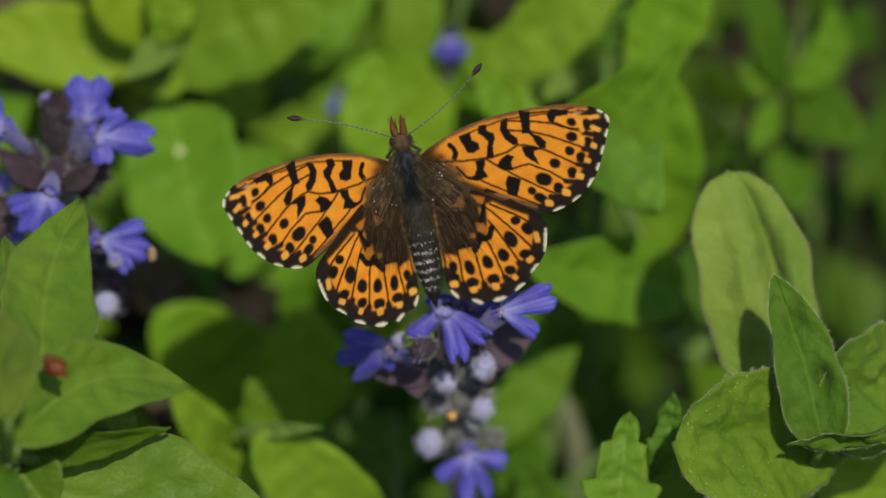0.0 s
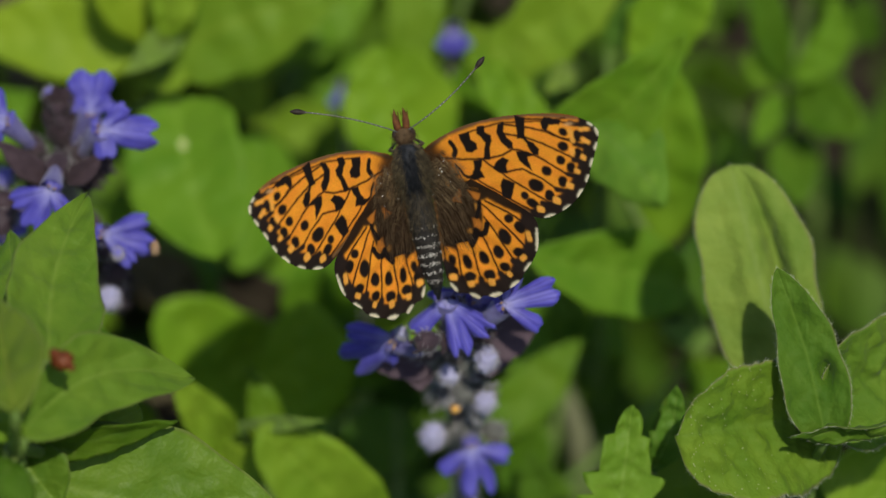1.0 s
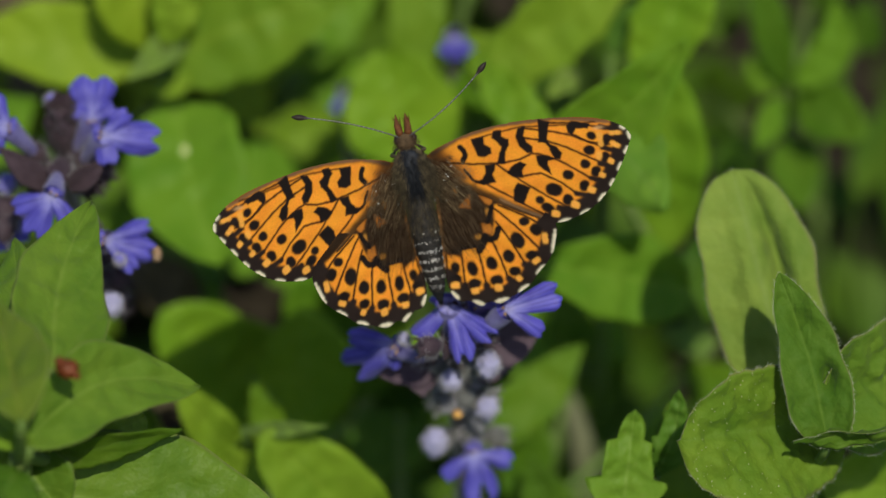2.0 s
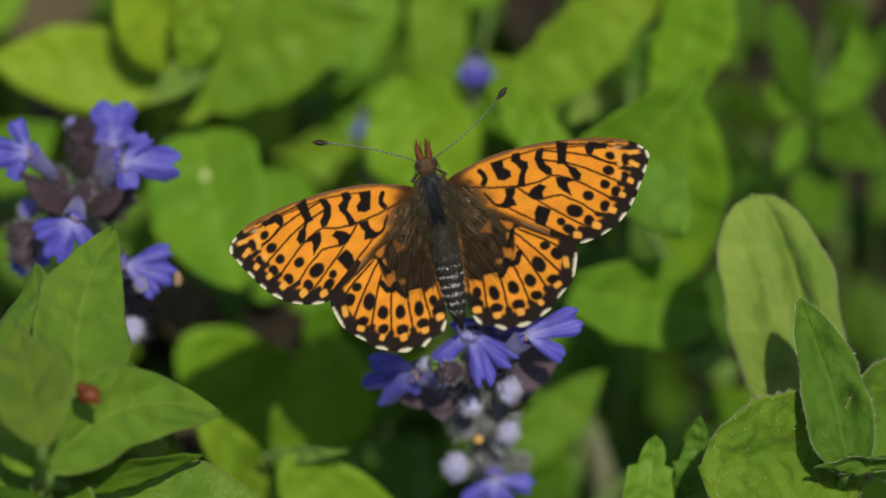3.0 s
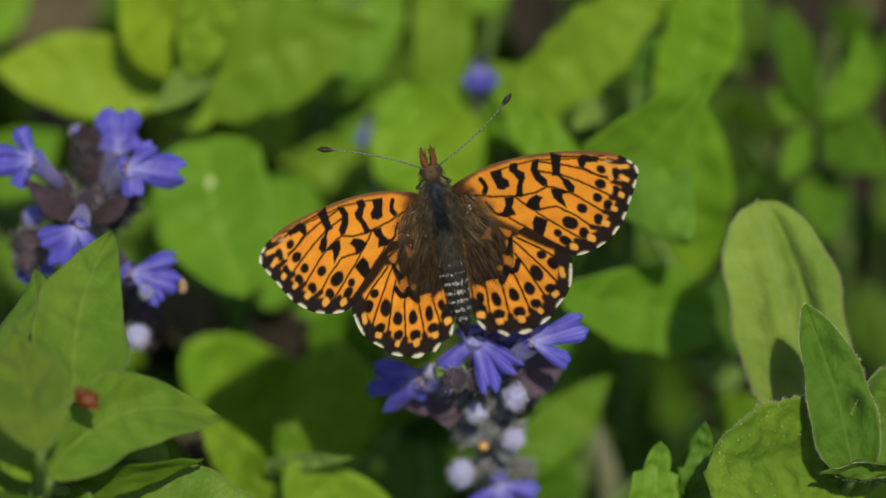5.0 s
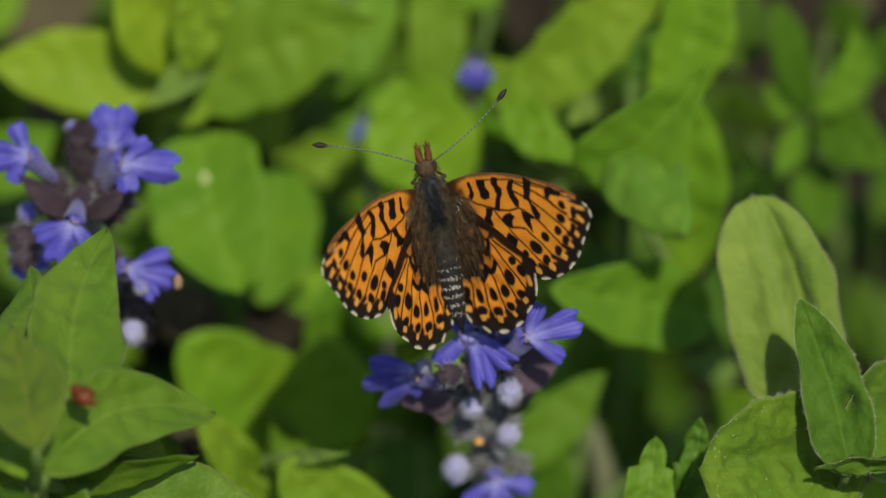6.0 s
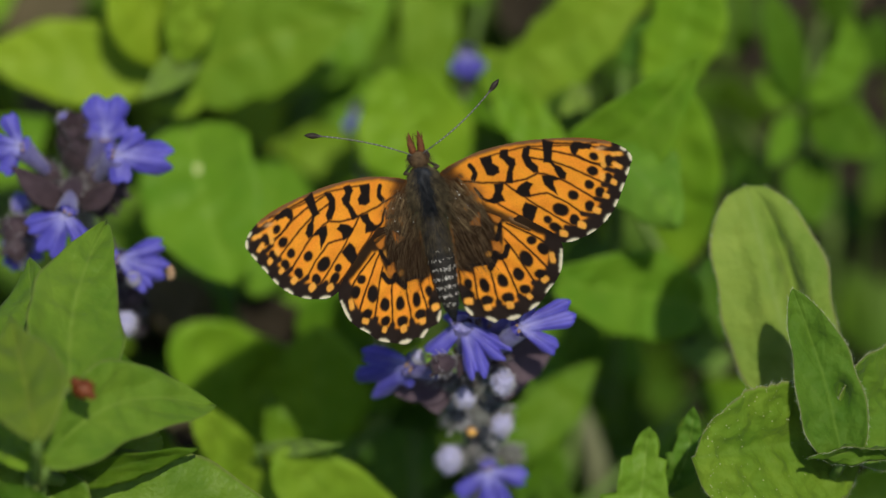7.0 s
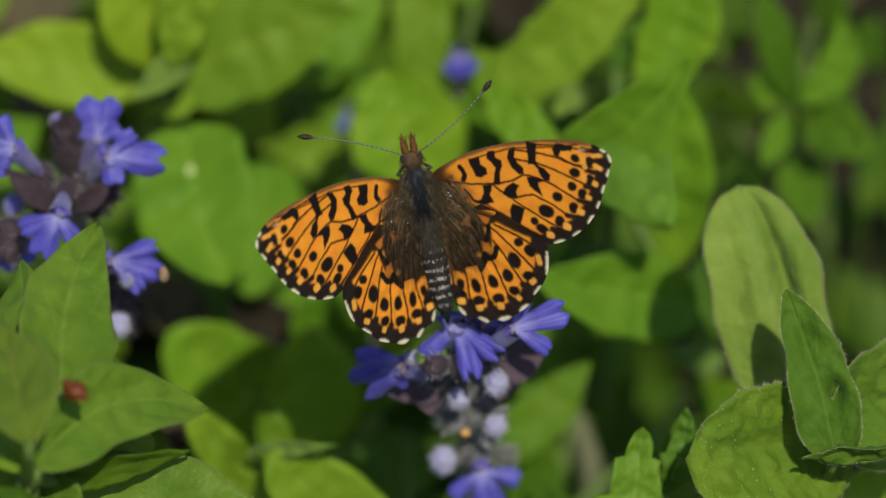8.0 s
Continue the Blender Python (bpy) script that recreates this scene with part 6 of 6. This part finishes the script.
    walk(WINGS["hind", -1], [
        (0.0, flap_hind(-1, 35.8, 2.3)), (0.1, flap_hind(-1, 46.9, 2.3)), (0.2, flap_hind(-1, 45.5, 1.1)), (0.3, flap_hind(-1, 33.4, 0.1)),
        (0.4, flap_hind(-1, 26.0, -0.0)), (0.5, flap_hind(-1, 21.1, -0.4)), (0.6, flap_hind(-1, 21.6, -0.1)), (0.7, flap_hind(-1, 27.3, 0.5)),
        (0.8, flap_hind(-1, 38.0, 2.0)), (0.9, flap_hind(-1, 47.6, 2.2)), (1.0, flap_hind(-1, 44.7, 1.1)), (1.1, flap_hind(-1, 34.4, 0.1)),
        (1.2, flap_hind(-1, 26.2, -0.2)), (1.3, flap_hind(-1, 23.4, -0.2)), (1.4, flap_hind(-1, 22.7, -0.0)), (1.5, flap_hind(-1, 26.9, 0.4)),
        (1.6, flap_hind(-1, 40.3, 1.5)), (1.7, flap_hind(-1, 48.6, 1.8)), (1.8, flap_hind(-1, 44.8, 1.0)), (1.9, flap_hind(-1, 34.4, 0.1)),
        (2.0, flap_hind(-1, 26.2, -0.2)), (2.1, flap_hind(-1, 23.4, -0.2)), (2.2, flap_hind(-1, 22.7, -0.0)), (2.3, flap_hind(-1, 26.9, 0.4)),
        (2.4, flap_hind(-1, 40.3, 1.5)), (2.5, flap_hind(-1, 48.8, 1.8)), (2.6, flap_hind(-1, 45.7, 1.1)), (2.7, flap_hind(-1, 33.3, 0.1)),
        (2.8, flap_hind(-1, 25.7, -0.0)), (2.9, flap_hind(-1, 23.2, -0.1)), (3.0, flap_hind(-1, 23.9, 0.0)), (3.1, flap_hind(-1, 32.0, 1.1)),
        (3.2, flap_hind(-1, 46.0, 2.1)), (3.3, flap_hind(-1, 51.3, 0.8)), (3.4, flap_hind(-1, 45.5, -0.1)), (3.5, flap_hind(-1, 35.4, -0.8)),
        (3.6, flap_hind(-1, 26.1, -0.8)), (3.7, flap_hind(-1, 22.6, -1.0)), (3.8, flap_hind(-1, 25.2, -0.5)), (3.9, flap_hind(-1, 33.7, 0.9)),
        (4.0, flap_hind(-1, 46.1, 1.8)), (4.1, flap_hind(-1, 47.4, 1.0)), (4.2, flap_hind(-1, 36.9, -0.1)), (4.3, flap_hind(-1, 27.0, -0.4)),
        (4.4, flap_hind(-1, 21.9, -0.4)), (4.5, flap_hind(-1, 23.9, -0.1)), (4.6, flap_hind(-1, 29.6, 0.5)), (4.7, flap_hind(-1, 38.5, 1.5)),
        (4.8, flap_hind(-1, 46.9, 1.9)), (4.9, flap_hind(-1, 47.4, 1.0)), (5.0, flap_hind(-1, 36.9, -0.1)), (5.1, flap_hind(-1, 27.0, -0.4)),
        (5.2, flap_hind(-1, 22.0, -0.5)), (5.3, flap_hind(-1, 23.7, -0.5)), (5.4, flap_hind(-1, 24.5, -0.1)), (5.5, flap_hind(-1, 29.6, 0.5)),
        (5.6, flap_hind(-1, 38.5, 1.3)), (5.7, flap_hind(-1, 47.8, 0.8)), (5.8, flap_hind(-1, 57.0, -0.0)), (5.9, flap_hind(-1, 63.3, -1.0)),
        (6.0, flap_hind(-1, 59.2, -2.0)), (6.1, flap_hind(-1, 50.4, -2.4)), (6.2, flap_hind(-1, 42.9, -2.1)), (6.3, flap_hind(-1, 48.3, -1.0)),
        (6.4, flap_hind(-1, 57.3, -1.2)), (6.5, flap_hind(-1, 59.8, -1.6)), (6.6, flap_hind(-1, 52.6, -1.9)), (6.7, flap_hind(-1, 41.4, -1.8)),
        (6.8, flap_hind(-1, 32.6, -1.5)), (6.9, flap_hind(-1, 31.7, -0.7)), (7.0, flap_hind(-1, 36.3, 0.1)), (7.1, flap_hind(-1, 47.3, 1.7)),
        (7.2, flap_hind(-1, 53.2, 1.1)), (7.3, flap_hind(-1, 46.7, -0.3)), (7.4, flap_hind(-1, 35.6, -1.1)), (7.5, flap_hind(-1, 26.7, -0.9)),
        (7.6, flap_hind(-1, 23.8, -0.3)), (7.7, flap_hind(-1, 29.5, 0.7)), (7.8, flap_hind(-1, 40.6, 1.6)), (7.9, flap_hind(-1, 47.6, 1.4)),
        (8.0, flap_hind(-1, 43.5, 0.2))])
    walk(WINGS["fore", 1], [
        (0.0, flap(1, 24.0, 5.9)), (0.1, flap(1, 38.0, 7.2)), (0.2, flap(1, 39.2, 2.6)), (0.3, flap(1, 27.2, -0.0)),
        (0.4, flap(1, 17.1, -1.4)), (0.5, flap(1, 13.9, -1.4)), (0.6, flap(1, 13.3, -1.4)), (0.7, flap(1, 15.7, -0.3)),
        (0.8, flap(1, 25.3, 3.2)), (0.9, flap(1, 37.5, 5.7)), (1.0, flap(1, 34.4, 2.8)), (1.1, flap(1, 22.9, -0.2)),
        (1.2, flap(1, 13.6, -1.6)), (1.3, flap(1, 9.5, -1.8)), (1.4, flap(1, 12.3, -1.5)), (1.5, flap(1, 16.8, 0.7)),
        (1.6, flap(1, 26.6, 3.8)), (1.7, flap(1, 36.3, 5.5)), (1.8, flap(1, 34.1, 2.8)), (1.9, flap(1, 22.9, -0.2)),
        (2.0, flap(1, 13.6, -1.6)), (2.1, flap(1, 9.5, -1.8)), (2.2, flap(1, 12.3, -1.5)), (2.3, flap(1, 16.8, 0.7)),
        (2.4, flap(1, 26.6, 3.8)), (2.5, flap(1, 37.2, 5.4)), (2.6, flap(1, 38.9, 2.3)), (2.7, flap(1, 26.8, 0.1)),
        (2.8, flap(1, 15.2, -0.8)), (2.9, flap(1, 13.4, -0.7)), (3.0, flap(1, 14.6, 0.3)), (3.1, flap(1, 20.7, 2.0)),
        (3.2, flap(1, 34.4, 4.9)), (3.3, flap(1, 41.5, 2.4)), (3.4, flap(1, 35.2, 0.6)), (3.5, flap(1, 24.8, -0.6)),
        (3.6, flap(1, 18.7, -2.2)), (3.7, flap(1, 16.5, -3.1)), (3.8, flap(1, 16.4, -0.8)), (3.9, flap(1, 23.5, 2.1)),
        (4.0, flap(1, 34.5, 5.3)), (4.1, flap(1, 37.3, 3.0)), (4.2, flap(1, 28.1, 0.9)), (4.3, flap(1, 18.9, -0.2)),
        (4.4, flap(1, 16.7, -0.3)), (4.5, flap(1, 16.1, 0.2)), (4.6, flap(1, 16.9, 1.2)), (4.7, flap(1, 23.9, 3.9)),
        (4.8, flap(1, 34.6, 5.6)), (4.9, flap(1, 37.3, 3.0)), (5.0, flap(1, 28.1, 0.9)), (5.1, flap(1, 18.9, -0.2)),
        (5.2, flap(1, 16.5, -0.5)), (5.3, flap(1, 15.4, -0.5)), (5.4, flap(1, 15.9, 0.2)), (5.5, flap(1, 16.9, 1.2)),
        (5.6, flap(1, 23.7, 3.2)), (5.7, flap(1, 34.3, 1.6)), (5.8, flap(1, 45.4, -1.5)), (5.9, flap(1, 53.8, -6.4)),
        (6.0, flap(1, 49.9, -6.7)), (6.1, flap(1, 40.1, -8.8)), (6.2, flap(1, 34.3, -8.6)), (6.3, flap(1, 40.3, -6.6)),
        (6.4, flap(1, 48.8, -6.9)), (6.5, flap(1, 50.6, -5.4)), (6.6, flap(1, 42.0, -8.4)), (6.7, flap(1, 30.6, -10.4)),
        (6.8, flap(1, 23.3, -6.3)), (6.9, flap(1, 20.5, -3.6)), (7.0, flap(1, 24.8, -0.4)), (7.1, flap(1, 36.6, 3.1)),
        (7.2, flap(1, 44.5, 1.6)), (7.3, flap(1, 39.3, -0.8)), (7.4, flap(1, 25.6, -2.2)), (7.5, flap(1, 17.1, -2.7)),
        (7.6, flap(1, 16.4, -2.1)), (7.7, flap(1, 20.8, -0.6)), (7.8, flap(1, 30.4, 2.9)), (7.9, flap(1, 36.9, 2.2)),
        (8.0, flap(1, 32.6, 1.1))])
    walk(WINGS["hind", 1], [
        (0.0, flap_hind(1, 24.0, 2.1)), (0.1, flap_hind(1, 38.0, 2.5)), (0.2, flap_hind(1, 39.2, 0.9)), (0.3, flap_hind(1, 27.2, -0.0)),
        (0.4, flap_hind(1, 17.1, -0.5)), (0.5, flap_hind(1, 13.9, -0.5)), (0.6, flap_hind(1, 13.3, -0.5)), (0.7, flap_hind(1, 15.7, -0.1)),
        (0.8, flap_hind(1, 25.3, 1.1)), (0.9, flap_hind(1, 37.5, 2.0)), (1.0, flap_hind(1, 34.4, 1.0)), (1.1, flap_hind(1, 22.9, -0.1)),
        (1.2, flap_hind(1, 13.6, -0.6)), (1.3, flap_hind(1, 9.5, -0.6)), (1.4, flap_hind(1, 12.3, -0.5)), (1.5, flap_hind(1, 16.8, 0.3)),
        (1.6, flap_hind(1, 26.6, 1.3)), (1.7, flap_hind(1, 36.3, 1.9)), (1.8, flap_hind(1, 34.1, 1.0)), (1.9, flap_hind(1, 22.9, -0.1)),
        (2.0, flap_hind(1, 13.6, -0.6)), (2.1, flap_hind(1, 9.5, -0.6)), (2.2, flap_hind(1, 12.3, -0.5)), (2.3, flap_hind(1, 16.8, 0.3)),
        (2.4, flap_hind(1, 26.6, 1.3)), (2.5, flap_hind(1, 37.2, 1.9)), (2.6, flap_hind(1, 38.9, 0.8)), (2.7, flap_hind(1, 26.8, 0.0)),
        (2.8, flap_hind(1, 15.2, -0.3)), (2.9, flap_hind(1, 13.4, -0.2)), (3.0, flap_hind(1, 14.6, 0.1)), (3.1, flap_hind(1, 20.7, 0.7)),
        (3.2, flap_hind(1, 34.4, 1.7)), (3.3, flap_hind(1, 41.5, 0.8)), (3.4, flap_hind(1, 35.2, 0.2)), (3.5, flap_hind(1, 24.8, -0.2)),
        (3.6, flap_hind(1, 18.7, -0.8)), (3.7, flap_hind(1, 16.5, -1.1)), (3.8, flap_hind(1, 16.4, -0.3)), (3.9, flap_hind(1, 23.5, 0.7)),
        (4.0, flap_hind(1, 34.5, 1.8)), (4.1, flap_hind(1, 37.3, 1.1)), (4.2, flap_hind(1, 28.1, 0.3)), (4.3, flap_hind(1, 18.9, -0.1)),
        (4.4, flap_hind(1, 16.7, -0.1)), (4.5, flap_hind(1, 16.1, 0.1)), (4.6, flap_hind(1, 16.9, 0.4)), (4.7, flap_hind(1, 23.9, 1.4)),
        (4.8, flap_hind(1, 34.6, 2.0)), (4.9, flap_hind(1, 37.3, 1.1)), (5.0, flap_hind(1, 28.1, 0.3)), (5.1, flap_hind(1, 18.9, -0.1)),
        (5.2, flap_hind(1, 16.5, -0.2)), (5.3, flap_hind(1, 15.4, -0.2)), (5.4, flap_hind(1, 15.9, 0.1)), (5.5, flap_hind(1, 16.9, 0.4)),
        (5.6, flap_hind(1, 23.7, 1.1)), (5.7, flap_hind(1, 34.3, 0.6)), (5.8, flap_hind(1, 45.4, -0.5)), (5.9, flap_hind(1, 53.8, -2.2)),
        (6.0, flap_hind(1, 49.9, -2.4)), (6.1, flap_hind(1, 40.1, -3.1)), (6.2, flap_hind(1, 34.3, -3.0)), (6.3, flap_hind(1, 40.3, -2.3)),
        (6.4, flap_hind(1, 48.8, -2.4)), (6.5, flap_hind(1, 50.6, -1.9)), (6.6, flap_hind(1, 42.0, -2.9)), (6.7, flap_hind(1, 30.6, -3.6)),
        (6.8, flap_hind(1, 23.3, -2.2)), (6.9, flap_hind(1, 20.5, -1.3)), (7.0, flap_hind(1, 24.8, -0.1)), (7.1, flap_hind(1, 36.6, 1.1)),
        (7.2, flap_hind(1, 44.5, 0.6)), (7.3, flap_hind(1, 39.3, -0.3)), (7.4, flap_hind(1, 25.6, -0.8)), (7.5, flap_hind(1, 17.1, -0.9)),
        (7.6, flap_hind(1, 16.4, -0.7)), (7.7, flap_hind(1, 20.8, -0.2)), (7.8, flap_hind(1, 30.4, 1.0)), (7.9, flap_hind(1, 36.9, 0.8)),
        (8.0, flap_hind(1, 32.6, 0.4))])
    walk(left_plant, [
        (0.0, LEFT_BASE @ pose(0, 0, 0, 0.000, 0.000, 0)), (0.5, LEFT_BASE @ pose(0, 0, 0, 0.000, 0.115, 0)), (1.0, LEFT_BASE @ pose(0, 0, 0, -0.025, 0.128, 0)),
        (1.5, LEFT_BASE @ pose(0, 0, 0, 0.037, 0.196, 0)), (3.0, LEFT_BASE @ pose(0, 0, 0, 0.098, 0.258, 0)), (3.5, LEFT_BASE @ pose(0, 0, 0, 0.098, 0.246, 0)),
        (4.0, LEFT_BASE @ pose(0, 0, 0, 0.074, 0.196, 0)), (4.5, LEFT_BASE @ pose(0, 0, 0, 0.000, 0.012, 0)), (6.0, LEFT_BASE @ pose(0, 0, 0, 0.049, 0.049, 0)),
        (6.5, LEFT_BASE @ pose(0, 0, 0, 0.098, 0.140, 0)), (7.0, LEFT_BASE @ pose(0, 0, 0, 0.123, 0.295, 0)), (7.5, LEFT_BASE @ pose(0, 0, 0, 0.123, 0.221, 0)),
        (8.0, LEFT_BASE @ pose(0, 0, 0, 0.147, 0.246, 0))])


motions()
